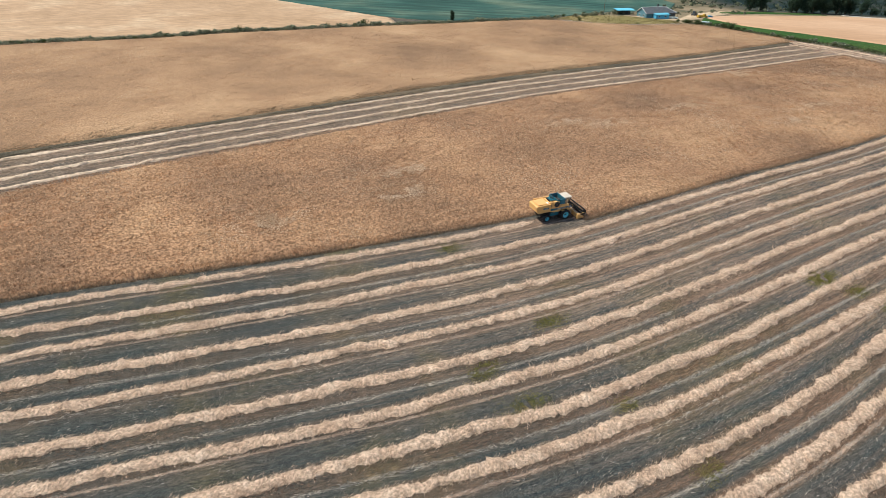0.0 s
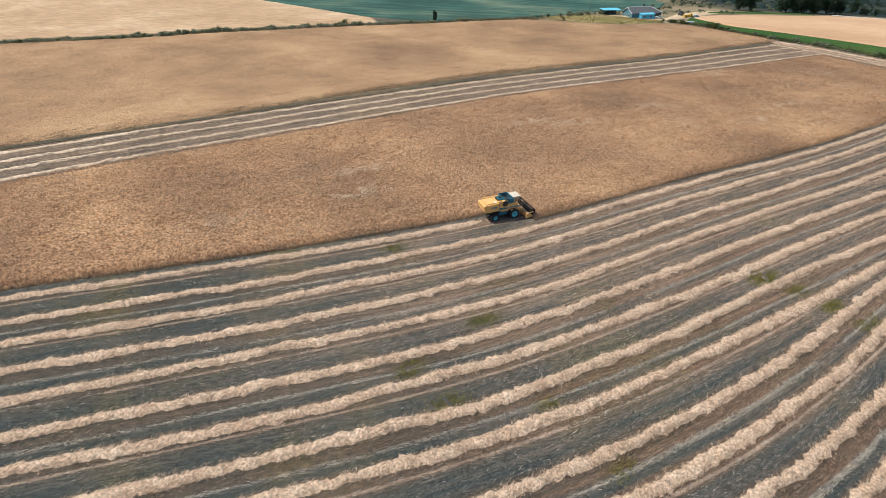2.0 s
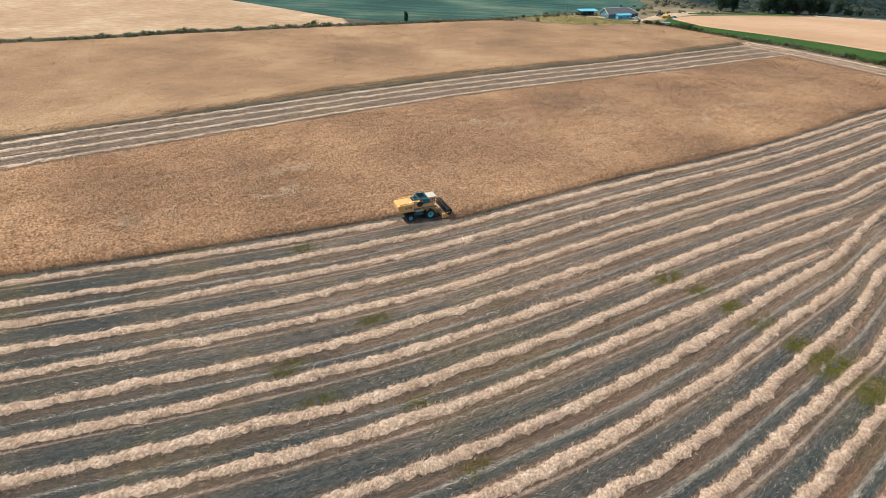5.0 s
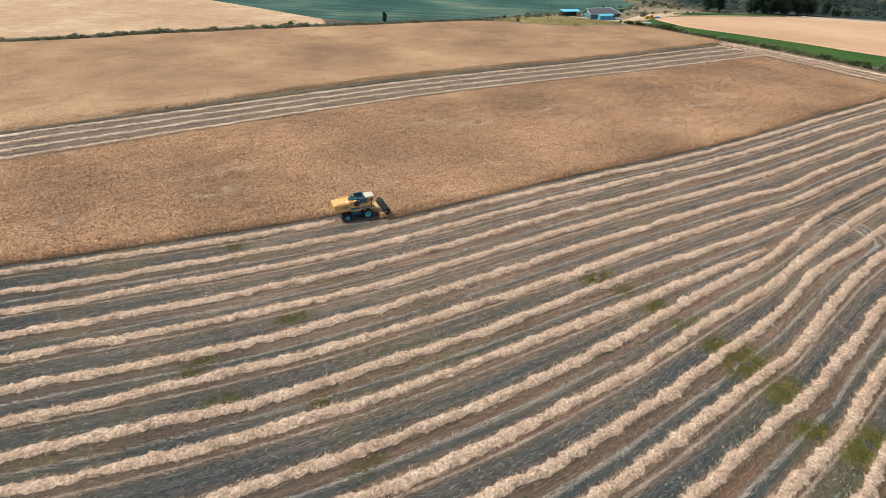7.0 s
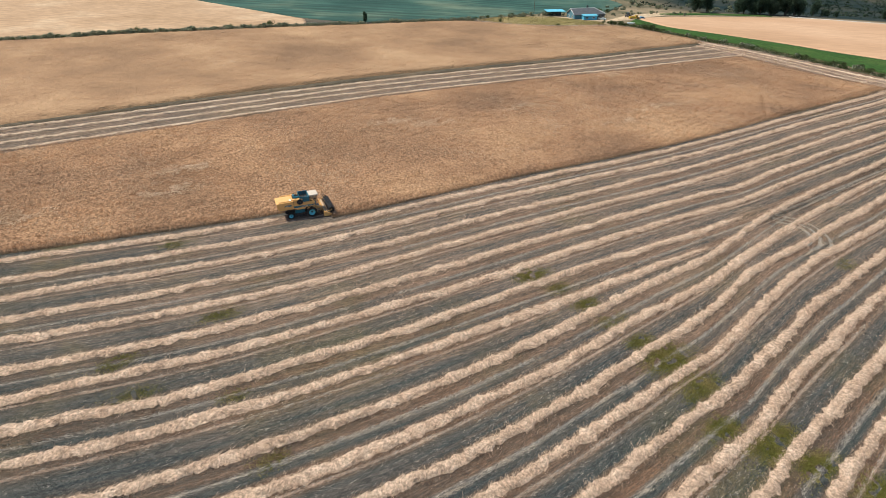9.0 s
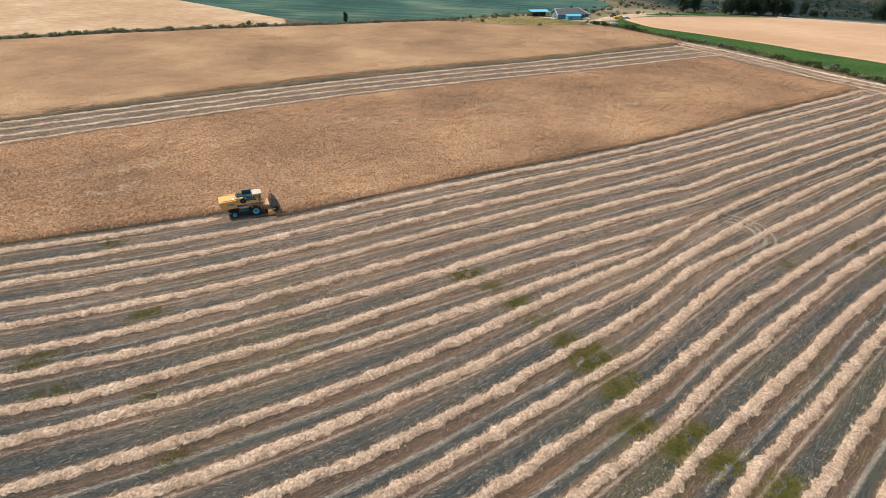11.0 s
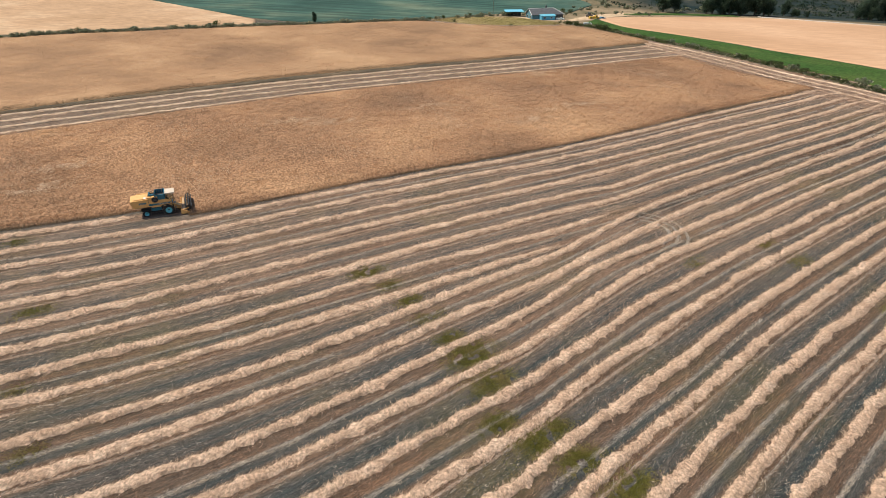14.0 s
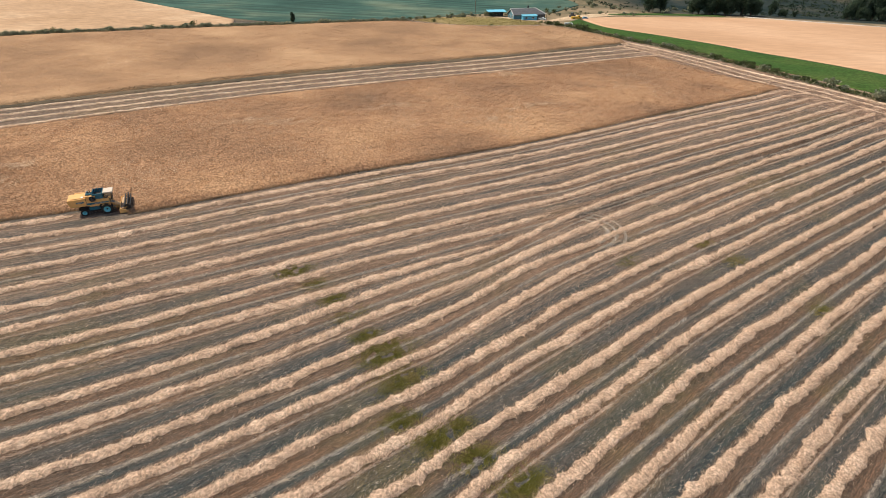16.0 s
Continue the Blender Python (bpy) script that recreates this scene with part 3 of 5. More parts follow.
# neighbouring fields
ruled("tan_field", poly(tuple((x - 1.2, y + 2.6) for x, y in HEDGE_L[:-3]) + ((-22.0, 292.0),)), poly(GREEN_EDGE[::-1]), 160, 40, 0.35, M_TANFIELD, "pale tan dry field beyond the hedge", "field", rough=0.05)
ruled("green_field", poly(((-420.0, 563.0), (-250.0, 465.0), (-101.0, 365.0), (-27.3, 313.0), (6.0, 308.0), (37.0, 329.0), (62.0, 345.0), (80.0, 366.0), (97.0, 382.0), (118.0, 402.0), (158.0, 424.0))), poly(((-520.0, 900.0), (-200.0, 760.0), (0.0, 640.0), (120.0, 570.0), (194.0, 545.0), (190.0, 500.0))), 200, 50, 0.3, M_GREENF, "blue-green growing field with pale streaks", "field", rough=0.04)
ORANGE_NEAR = ((169.0, 390.0), (176.0, 352.0), (199.5, 328.0), (218.5, 305.0), (232.6, 281.0), (244.0, 268.0), (290.0, 205.0), (350.0, 125.0))
ruled("orange_field", poly(ORANGE_NEAR), poly(((171.0, 392.0), (199.0, 415.0), (248.0, 437.0), (304.0, 463.0), (335.0, 470.0), (412.0, 452.0), (520.0, 420.0), (640.0, 330.0))), 150, 60, 0.55, M_ORANGE, "smooth ripe orange-tan field behind a green strip", "field", rough=0.04)
ruled("green_strip", poly(((156.0, 364.0), (168.0, 334.0), (178.0, 313.0), (195.0, 284.0), (210.0, 255.0), (222.0, 232.0), (234.0, 212.0), (258.0, 178.0), (296.0, 120.0))), poly(tuple((x - 1.0, y - 1.0) for x, y in ORANGE_NEAR)), 120, 16, 0.22, M_STRIP, "bright green grass strip along the hedge", "grass", rough=0.04)
ruled("pasture", poly(((64.0, 339.0), (84.0, 330.0), (112.0, 334.0), (138.0, 348.0))), poly(((74.0, 356.0), (92.0, 370.0), (112.0, 374.0), (136.0, 362.0))), 60, 20, 0.12, M_PASTURE, "grazed yellow-green pasture in front of the farmhouse", "grass", rough=0.05)
ruled("dirt_track", poly(((112.0, 376.0), (130.0, 366.0), (146.0, 366.0), (166.0, 384.0), (180.0, 402.0), (212.0, 440.0))), poly(((116.0, 384.0), (134.0, 372.0), (146.0, 374.0), (158.0, 394.0), (170.0, 414.0), (206.0, 450.0))), 60, 6, 0.10, M_TRACK, "pale dirt farm track past the house", "track", kind="structure", rough=0.02)
ruled("green_strip", poly(((196.0, 428.0), (250.0, 454.0), (300.0, 472.0))), poly(((200.0, 440.0), (250.0, 470.0), (298.0, 484.0))), 40, 5, 0.2, M_STRIP, "narrow green verge behind the orange field", "grass", rough=0.03)


ruled("gravel_road", poly(((318.0, 480.0), (412.0, 457.0), (520.0, 425.0), (640.0, 336.0))), poly(((320.0, 487.0), (414.0, 463.5), (524.0, 431.0), (645.0, 341.0))), 60, 5, 0.25, patchy("pale_gravel", ((0.40, 0.36, 0.32), (0.48, 0.44, 0.39), (0.56, 0.52, 0.47)), 0.1, 1.2), "pale gravel road along the far field edge", "road", kind="structure", rough=0.02)


# ---- straw, stalks ----
def strands(name, x, y, z0, length, width, lean, mat, label, category, up=0.5, heading=None, kind="stuff", parent=None, flat=False):
    """Many thin upright or lying blades as one mesh: one pointed triangle each; flat: broad side up."""
    n = len(x)
    a = rng.uniform(0, 2 * np.pi, n) if heading is None else heading
    L = length * rng.uniform(0.6, 1.4, n)
    W = width * rng.uniform(0.6, 1.4, n)
    tilt = np.clip(rng.normal(up, lean, n), 0.02, 1.0)
    dx, dy, dz = np.cos(a) * np.sqrt(1 - tilt ** 2), np.sin(a) * np.sqrt(1 - tilt ** 2), tilt
    b = a + np.pi / 2 + rng.normal(0, 0.35, n) if flat else rng.uniform(0, 2 * np.pi, n)
    sx, sy = np.cos(b) * W / 2, np.sin(b) * W / 2
    base = np.c_[x, y, z0]
    D = np.c_[dx, dy, dz] * L[:, None]
    S = np.c_[sx, sy, 0 * sx]
    V = np.stack([base - S, base + S, base + D], 1).reshape(-1, 3)
    F = np.arange(3 * n).reshape(n, 3)
    ob = mesh_np(name, V, F, mat)
    if parent is not None:
        ob.parent = parent
    if label:
        tagged(ob, label, category, kind=kind)
    else:
        tagged(ob, kind=kind)
    return ob


def clear_of_machine(x, y):
    """False on the ground that the harvester and its header cover."""
    dx, dy = x - COMBINE_X, y - float(row_y(1, COMBINE_X)) - 0.7
    c, s_ = math.cos(radians(24)), math.sin(radians(24))
    u, v = dx * c + dy * s_, -dx * s_ + dy * c
    return ~((u > -7) & (u < 4.1) & (np.abs(v) < 2.9))


def scatter_crop(n, x0, x1, lo, hi, h, w, length, label, mat=M_CROP_BL, drift=0.0):
    """Stalks or heads over a crop between two lines of the plan; drift: how far they gather in patches."""
    x = rng.uniform(x0, x1, n)
    t = rng.uniform(0, 1, n) ** 1.0
    a, b = lo(x), hi(x)
    y = a + (b - a) * t
    ok = (b > a) & ((x < head_x(y) - 0.7 - 2.5 * sstep(y, 208, 222)) | (y > 284)) & clear_of_machine(x, y)
    if drift:
        p = np.stack([x, y], -1)
        d = lumps(p, 17.0) + 0.8 * lumps(p + 400, 6.0) + 0.5 * lumps(p + 900, 2.3)
        ok &= rng.uniform(0, 1, n) < np.clip(0.28 + 0.3 * drift * d, 0.03, 1)
    x, y = x[ok], y[ok]
    return strands("crop_stalks", x, y, ground_z(x, y) + h, length, w, 0.22, mat, label, "crop", up=0.66)


scatter_crop(330000, -95, 208, crop_edge, lambda x: band_y(0, x) - 2.75, CROP_H - 0.38, 0.10, 0.36, "dense ripe reddish-brown crop stalks")
scatter_crop(260000, -95, 208, lambda x: crop_edge(x) + 1.2, lambda x: band_y(0, x) - 4.0, CROP_H - 0.26, 0.13, 0.26, "pale ripe seed heads in drifts over the crop", M_HEADS, 1.0)


# patches where pale heads stand thickest: centre, half lengths along and across
for _px, _py, _pa, _pb in PALE_SPOTS:
    _n = int(_pa * _pb * 120)
    _u, _v = rng.normal(0, 0.6 * _pa, _n), rng.normal(0, 0.5 * _pb, _n)
    _x, _y = _px + 0.88 * _u - 0.47 * _v, _py + 0.47 * _u + 0.88 * _v
    _ok = (_y > crop_edge(_x) + 1.5) & (_y < band_y(0, _x) - 4) & (lumps(np.c_[_x, _y], 1.6) > -0.4)
    _x, _y = _x[_ok], _y[_ok]
    strands("crop_stalks", _x, _y, ground_z(_x, _y) + CROP_H - 0.16, 0.26, 0.11, 0.2, M_PALE, "patch of thick pale seed heads in the ripe crop", "crop", up=0.2, flat=True)


def crop_top_y(x):
    p = np.array(CROP_TOP)
    return np.interp(x, p[:, 0], p[:, 1])


scatter_crop(130000, -170, 171, lambda x: band_y(3, x) + 6.0, lambda x: np.minimum(crop_top_y(x), 345), CROP_H - 0.32, 0.15, 0.30, "ripe tan-brown crop stalks below the hedge", M_CROP2_BL)
scatter_crop(110000, -170, 171, lambda x: band_y(3, x) + 7.5, lambda x: np.minimum(crop_top_y(x), 340), CROP_H - 0.24, 0.14, 0.26, "pale seed heads in drifts below the hedge", M_HEADS, 1.0)
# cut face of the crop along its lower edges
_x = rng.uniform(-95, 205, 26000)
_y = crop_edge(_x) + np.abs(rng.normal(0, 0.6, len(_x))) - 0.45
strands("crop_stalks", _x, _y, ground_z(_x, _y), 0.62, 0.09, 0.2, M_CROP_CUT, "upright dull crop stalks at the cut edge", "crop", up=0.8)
_x = rng.uniform(-150, 168, 80000)
_u = np.abs(rng.normal(0, 1, len(_x))) * (3.0 + np.sin(_x / 31 + 1) + 0.6 * lumps(np.c_[_x, 0 * _x], 9.0))
_y = band_y(3, _x) + 2.3 + _u
strands("crop_stalks", _x, _y, ground_z(_x, _y) + 0.62 * sstep(_u, 1.0, 5.3), 0.34, 0.15, 0.2, M_CROP_LOW, "low dull greenish crop edge above the cut strip", "crop", up=0.45)


def windrow(path, width, height, label, group, seed, fluff=100, step=0.34, bed=None, taper=1.5):
    """One long loose heap of straw along a line of the plan: an uneven bed under tufts that are combed slantwise across it."""
    r = np.random.default_rng(seed)
    d = np.r_[0, np.cumsum(np.hypot(*np.diff(path, axis=0).T))]
    n = max(8, int(d[-1] / step))
    q = np.linspace(0, d[-1], n)
    c = np.c_[np.interp(q, d, path[:, 0]), np.interp(q, d, path[:, 1])]

    def drift(scale, amp):
        k = max(3, int(d[-1] / scale))
        u = q / d[-1] * (k - 1)
        i = np.minimum(u.astype(int), k - 2)
        w, e = sstep(u - i, 0, 1), r.normal(0, amp, k)
        return e[i] * (1 - w) + e[i + 1] * w
    t = np.gradient(c, axis=0)
    t /= np.hypot(t[:, 0], t[:, 1])[:, None]
    nrm = np.c_[-t[:, 1], t[:, 0]]
    c = c + nrm * (drift(14, 0.16) + drift(4.5, 0.08) + drift(1.3, 0.05))[:, None]
    wl = width / 2 * np.maximum(0.55, 1 + drift(6, 0.10) + drift(1.5, 0.14) + drift(0.6, 0.14))
    wr = width / 2 * np.maximum(0.55, 1 + drift(6, 0.08) + drift(1.7, 0.15) + drift(0.6, 0.16))
    hh = height * np.maximum(0.35, 1 + drift(5, 0.12) + drift(1.6, 0.16) + drift(0.7, 0.16))
    ends = np.clip(np.minimum(q / 1.5, (d[-1] - q) / taper), 0.05, 1)
    prof = np.array([(-1.12, -0.03), (-0.9, 0.22), (-0.62, 0.62), (-0.28, 0.86), (0.1, 1.0), (0.48, 0.92), (0.8, 0.55), (1.0, 0.14), (1.14, -0.03)])
    V = np.zeros((n, len(prof), 3))
    for j, (s, hgt) in enumerate(prof):
        off = (1 if bed else 0.88) * s * np.where(s < 0, wl, wr) * (0.4 + 0.6 * ends) + r.normal(0, 0.06, n)
        p = c + nrm * off[:, None]
        V[:, j, :2] = p
        V[:, j, 2] = ground_z(p[:, 0], p[:, 1]) + np.where(hgt < 0, -0.05, hgt * hh * ends + r.normal(0, 0.04, n) * (hgt > 0))
    ob = mesh_np("windrow", V.reshape(-1, 3), grid_faces(n, len(prof)), bed or M_STRAW, True)
    tagged(ob, label, "windrow", group)
    near = np.flatnonzero((c[:, 0] > -66) & (c[:, 0] < 245) & (c[:, 1] > 12))
    if fluff and len(near):
        size = 4
        m = int(len(near) * step * fluff / size)
        i = np.repeat(r.choice(near, m), size)
        s = np.repeat(np.clip(r.normal(0.06, 0.5, m), -1.1, 1.0) * (0.35 + 0.65 * ends[i[::size]]), size)
        fan = np.repeat(r.normal(0.85, 0.3, m) + np.pi * (r.uniform(0, 1, m) < 0.4 - 0.3 * s[::size]), size)
        lift = np.repeat(r.uniform(-0.05, 0.03, m), size)
        head = np.arctan2(t[i, 1], t[i, 0]) + fan + r.normal(0, 0.25, m * size)
        p = c[i] + nrm[i] * (s * np.where(s < 0, wl[i], wr[i]))[:, None] + r.normal(0, 0.2, (m * size, 2))
        z = ground_z(p[:, 0], p[:, 1]) + np.maximum(0.03, hh[i] * ends[i] * (1 - np.abs(s) ** 2 * 0.62) + lift) - 0.03
        strands("straw_strand", p[:, 0], p[:, 1], z, 0.38 if fluff > 50 else 0.55, 0.046 if fluff > 50 else 0.10, 0.14, M_STRAW_BL, "", "", up=0.12, heading=head, parent=ob, flat=True)
        # brown chaff on the near side, its dark tone drawing the heap's shade
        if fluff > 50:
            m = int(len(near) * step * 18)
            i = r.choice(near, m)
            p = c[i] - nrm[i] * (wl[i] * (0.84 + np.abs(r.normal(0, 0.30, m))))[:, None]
            strands("shaded_chaff_strand", p[:, 0], p[:, 1], ground_z(p[:, 0], p[:, 1]) + 0.02, 0.26, 0.06, 0.2, M_SKIRT, "", "", up=0.2, parent=ob)
    return ob


LAST = 22
for k in range(1, LAST + 1):
    if k == 1:
        x = np.arange(-130, COMBINE_X - 5.0, 1.0)
    elif k in (8, 9):
        x = np.arange(-130, 107 if k == 8 else 95, 1.0)
    else:
        x = np.arange(-130, 240, 1.0)
    y = row_y(k, x)
    hook = k % 2 == 1 and 3 <= k <= 13 and k != 9
    keep = (x < head_x(y) + (-0.8 if hook else 3.0 - 0.5 * (k % 3))) & (y > -20)
    x, y = x[keep], y[keep]
    if len(x) < 6:
        continue
    if hook:  # the end swings round where the machine turned
        h = math.atan2(y[-1] - y[-3], x[-1] - x[-3])
        turn = np.linspace(0.2, 1.9, 9)
        x = np.r_[x, x[-1] + 2.4 * (np.sin(h) - np.sin(h - turn))]
        y = np.r_[y, y[-1] - 2.4 * (np.cos(h) - np.cos(h - turn))]
    lab = "long loose windrow of pale cut straw on stubble"
    if k == 1:
        lab = "fresh windrow of pale straw ending behind the harvester"
    elif k in (8, 9):
        lab = "pale straw windrow that ends inside the field"
    windrow(np.c_[x, y], 1.64, 0.25, lab, "windrows of the stubble field", 100 + k, taper={8: 5.0, 9: 12.0}.get(k, 1.5))
for j in range(4):
    x = np.arange(-130, 172 + 2 * (3 - j), 1.0)
    windrow(np.c_[x, band_y(j, x)], 1.05, 0.26, "pale straw windrow in the strip cut through the crop", "windrows of the cut strip", 200 + j, fluff=40, step=0.5, bed=M_STRAW_PALE)
for j in range(3):
    p = along(HEADLAND, 150) + np.array([2.6 + 5.0 * j, 1.8 + 3.6 * j])
    windrow(p, 1.0, 0.26, "pale straw windrow along the hedge headland", "windrows of the headland", 300 + j, fluff=14, step=0.6, bed=M_STRAW_PALE)

# loose stubble and straw between the windrows
def between_rows(k, f, x):
    """Places at the share f of the way from row k to the next, and the rows' heading there."""
    y, h = 0 * x, 0 * x
    for q in range(int(k.min()), int(k.max()) + 1):
        m = k == q
        y[m] = row_y(q, x[m]) * (1 - f[m]) + row_y(q + 1, x[m]) * f[m]
        h[m] = np.arctan((row_y(q, x[m] + 1) - row_y(q, x[m] - 1)) / 2)
    return y, h


_x = rng.uniform(-66, 225, 520000)
_k, _f = rng.integers(1, 24, len(_x)), rng.uniform(0.12, 0.88, len(_x))
_y, _h = between_rows(_k, _f, _x)
_ok = (_y < crop_edge(_x) - 0.1) & (_y > 5) & (_x < head_x(_y) + 12)
_edge = _f + rng.normal(0, 0.045, len(_x))
# fewer rusty stalks at the left, carrying the painted cloud shade
_brown = (_edge < np.where(_k % 2 == 0, 0.34, 0.24) + 0.10 * sstep(_x, -25, 55)) | (_edge > 0.86 - 0.06 * sstep(_x, -25, 55))
for _sel, _mat, _lab in ((_brown, M_STUB_BR, "short rusty brown stubble along the windrows"), (~_brown, M_STUB_BL, "short grey stubble stalks in lines")):
    _i = np.flatnonzero(_ok & _sel)
    _a = _h[_i] + rng.choice([0.5, -0.45, 2.6, 3.6], len(_i)) + rng.normal(0, 0.35, len(_i))
    strands("stubble", _x[_i], _y[_i], ground_z(_x[_i], _y[_i]) - 0.02, 0.34, 0.062, 0.2, _mat, _lab, "stubble", up=0.38, heading=_a, flat=True)
_x = rng.uniform(-62, 215, 330000)
_k = rng.integers(1, 22, len(_x))
_k = np.where((_k % 2 == 1) & (rng.uniform(0, 1, len(_x)) < 0.3), _k + 1, _k)
_f = np.where(_k % 2 == 0, 0.53 + 0.03 * np.sin(_x / 17 + 2.1 * _k) + 0.02 * np.sin(_x / 6.1 + _k) + rng.normal(0, 0.030, len(_x)), np.where(rng.uniform(0, 1, len(_x)) < 0.6, rng.normal(0.285, 0.022, len(_x)), rng.uniform(0.2, 0.8, len(_x))))
_y, _h = between_rows(_k, _f, _x)
_ok = (_y < crop_edge(_x) - 0.1) & (_x < head_x(_y) + 2) & (_y > 5) & (rng.uniform(0, 1, len(_x)) < 0.35 + 0.65 * sstep(_x, 0, 60)) & (lumps(np.c_[_x, 7.3 * _k], 6.0) + 0.6 * sstep(_x, 30, 80) > -0.5)
_x, _y, _h = _x[_ok], _y[_ok], _h[_ok]
strands("loose_straw", _x, _y, ground_z(_x, _y) + 0.03, 0.46, 0.055, 0.12, M_OLD, "thin weathered straw lying on the stubble", "straw", up=0.1, heading=_h + rng.choice([0.3, -0.2, 2.9, 3.4], len(_x)) + rng.normal(0, 0.3, len(_x)))
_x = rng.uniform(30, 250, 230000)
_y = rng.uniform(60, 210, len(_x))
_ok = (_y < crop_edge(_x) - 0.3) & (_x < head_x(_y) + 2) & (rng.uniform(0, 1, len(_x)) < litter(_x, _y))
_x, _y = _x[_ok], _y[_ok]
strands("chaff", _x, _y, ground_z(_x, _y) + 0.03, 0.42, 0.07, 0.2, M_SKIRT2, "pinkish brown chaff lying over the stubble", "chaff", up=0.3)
_x = rng.uniform(-62, 215, 150000)
_k = 2 * rng.integers(0, 11, len(_x)) + 1
_f = 0.285 + 0.015 * np.sin(_x / 9 + _k) + rng.normal(0, 0.018, len(_x))
_y, _h = between_rows(_k, _f, _x)
_ok = (_y < crop_edge(_x) - 0.1) & (_x < head_x(_y) + 2) & (_y > 5) & (lumps(np.c_[_x, 5.1 * _k + 60], 8.0) > -0.7)
_x, _y, _h = _x[_ok], _y[_ok], _h[_ok]
strands("chaff", _x, _y, ground_z(_x, _y) + 0.03, 0.34, 0.05, 0.12, M_LINE, "thin pinkish line of chaff beside the windrows", "chaff", up=0.12, heading=_h + rng.normal(0, 0.5, len(_x)), flat=True)
# straw strewn between the rows of the cut strip
_x = rng.uniform(-130, 170, 90000)
_y = band_y(0, _x) - 2.6 + rng.uniform(0, 1, len(_x)) * (band_y(3, _x) - band_y(0, _x) + 5.0)
strands("loose_straw", _x, _y, ground_z(_x, _y) + 0.03, 0.5, 0.09, 0.15, M_STRIPSTRAW, "thin tan straw strewn over the cut strip", "straw", up=0.15, heading=0.53 + rng.normal(0, 0.4, len(_x)), flat=True)
_p = along(HEADLAND, 600)
_i = rng.integers(0, 600, 150000)
_u = rng.uniform(-10, 13, len(_i)) + rng.normal(0, 1.5, len(_i))
_x, _y = _p[_i, 0] + 0.81 * _u + rng.normal(0, 0.4, len(_i)), _p[_i, 1] + 0.58 * _u + rng.normal(0, 0.4, len(_i))
_ok = (rng.uniform(0, 1, len(_x)) < 1 - 0.75 * sstep(-_u, 2, 11)) & ((_u > 1.2) | (_y < crop_edge(_x) - 0.3))
_x, _y = _x[_ok], _y[_ok]
strands("chaff", _x, _y, ground_z(_x, _y) + 0.05, 0.75, 0.20, 0.15, M_LINE, "pale trampled chaff over the headland by the hedge", "chaff", up=0.15, flat=True, heading=-0.95 + rng.normal(0, 0.6, len(_x)))
# tyre marks of a turn, swept with straw
_a = rng.uniform(radians(-75), radians(85), 5600)
_r = rng.choice([4.8, 6.4, 8.2], len(_a)) + 0.2 * np.sin(3 * _a) + rng.normal(0, 0.20, len(_a))
_x, _y = 111.6 + _r * np.cos(_a), 95.2 + 0.9 * _r * np.sin(_a)
strands("loose_straw", _x, _y, ground_z(_x, _y) + 0.03, 0.5, 0.055, 0.12, M_OLD, "curved trail of straw where the machine turned", "straw", up=0.12, heading=_a + 1.57)

# green weed patches on the stubble
WEEDS = ((60.7, 76.3, 2.0), (64.5, 73.2, 1.5), (68.0, 69.6, 1.5), (71.3, 66.3, 2.1), (73.8, 62.0, 1.5), (77.0, 58.6, 2.7), (79.5, 53.8, 2.3), (79.8, 47.4, 1.8), (84.6, 44.6, 2.2), (89.4, 43.4, 2.0), (93.9, 39.8, 2.4), (82.9, 45.6, 1.5), (87.1, 47.3, 1.6),
         (138.8, 89.0, 2.0), (134.5, 94.0, 1.7), (148.0, 76.5, 1.6), (118.0, 85.8, 1.7), (77.2, 49.9, 0.9), (5.2, 53.7, 1.8), (9.7, 48.5, 2.0), (14.8, 63.4, 1.8), (21.4, 48.9, 1.2), (27.9, 40.3, 1.5), (1.2, 81.3, 1.6), (-37.9, 70.5, 1.2))
for i, (wx, wy, wr) in enumerate(WEEDS):
    faint = i > 12 or i in (1, 3)
    n = int(wr * wr * (600 if faint else 2000))
    da, dc = rng.normal(0, wr * 0.78, n), rng.normal(0, wr * 0.44, n)
    keep = lumps(np.c_[da, dc] + 40 * i, 0.7) > -0.7
    da, dc = da[keep], dc[keep]
    px, py = wx + da * 0.86 - dc * 0.5, wy + da * 0.5 + dc * 0.86
    strands("weed_patch", px, py, ground_z(px, py) - 0.02, 0.20, 0.085, 0.2, M_WEED, "low green weeds growing through the stubble", "weeds", up=0.6)


# ---- shrubs and trees ----
def leaf_cloud(n, centres, radii, size, seed, squash=0.8):
    """Many small leaf cards spread over the shells of a few lumps: vertices and faces."""
    r = np.random.default_rng(seed)
    c, rad = np.array(centres, float), np.array(radii, float)
    i = r.choice(len(c), n, p=rad ** 2 / (rad ** 2).sum())
    d = r.normal(0, 1, (n, 3))
    d /= np.linalg.norm(d, axis=1)[:, None]
    p = c[i] + d * (rad[i] * r.uniform(0.55, 1.08, n))[:, None] * np.array([1, 1, squash])
    p[:, 2] = np.maximum(p[:, 2], 0.05)
    u = r.normal(0, 1, (n, 3))
    u /= np.linalg.norm(u, axis=1)[:, None]
    w = np.cross(u, d + r.normal(0, 0.4, (n, 3)))
    w /= np.linalg.norm(w, axis=1)[:, None] + 1e-6
    s = size * r.uniform(0.5, 1.4, n)[:, None]
    V = np.stack([p - u * s, p + w * s * 0.55, p + u * s, p - w * s * 0.55], 1).reshape(-1, 3)
    return V, np.arange(4 * n).reshape(n, 4)


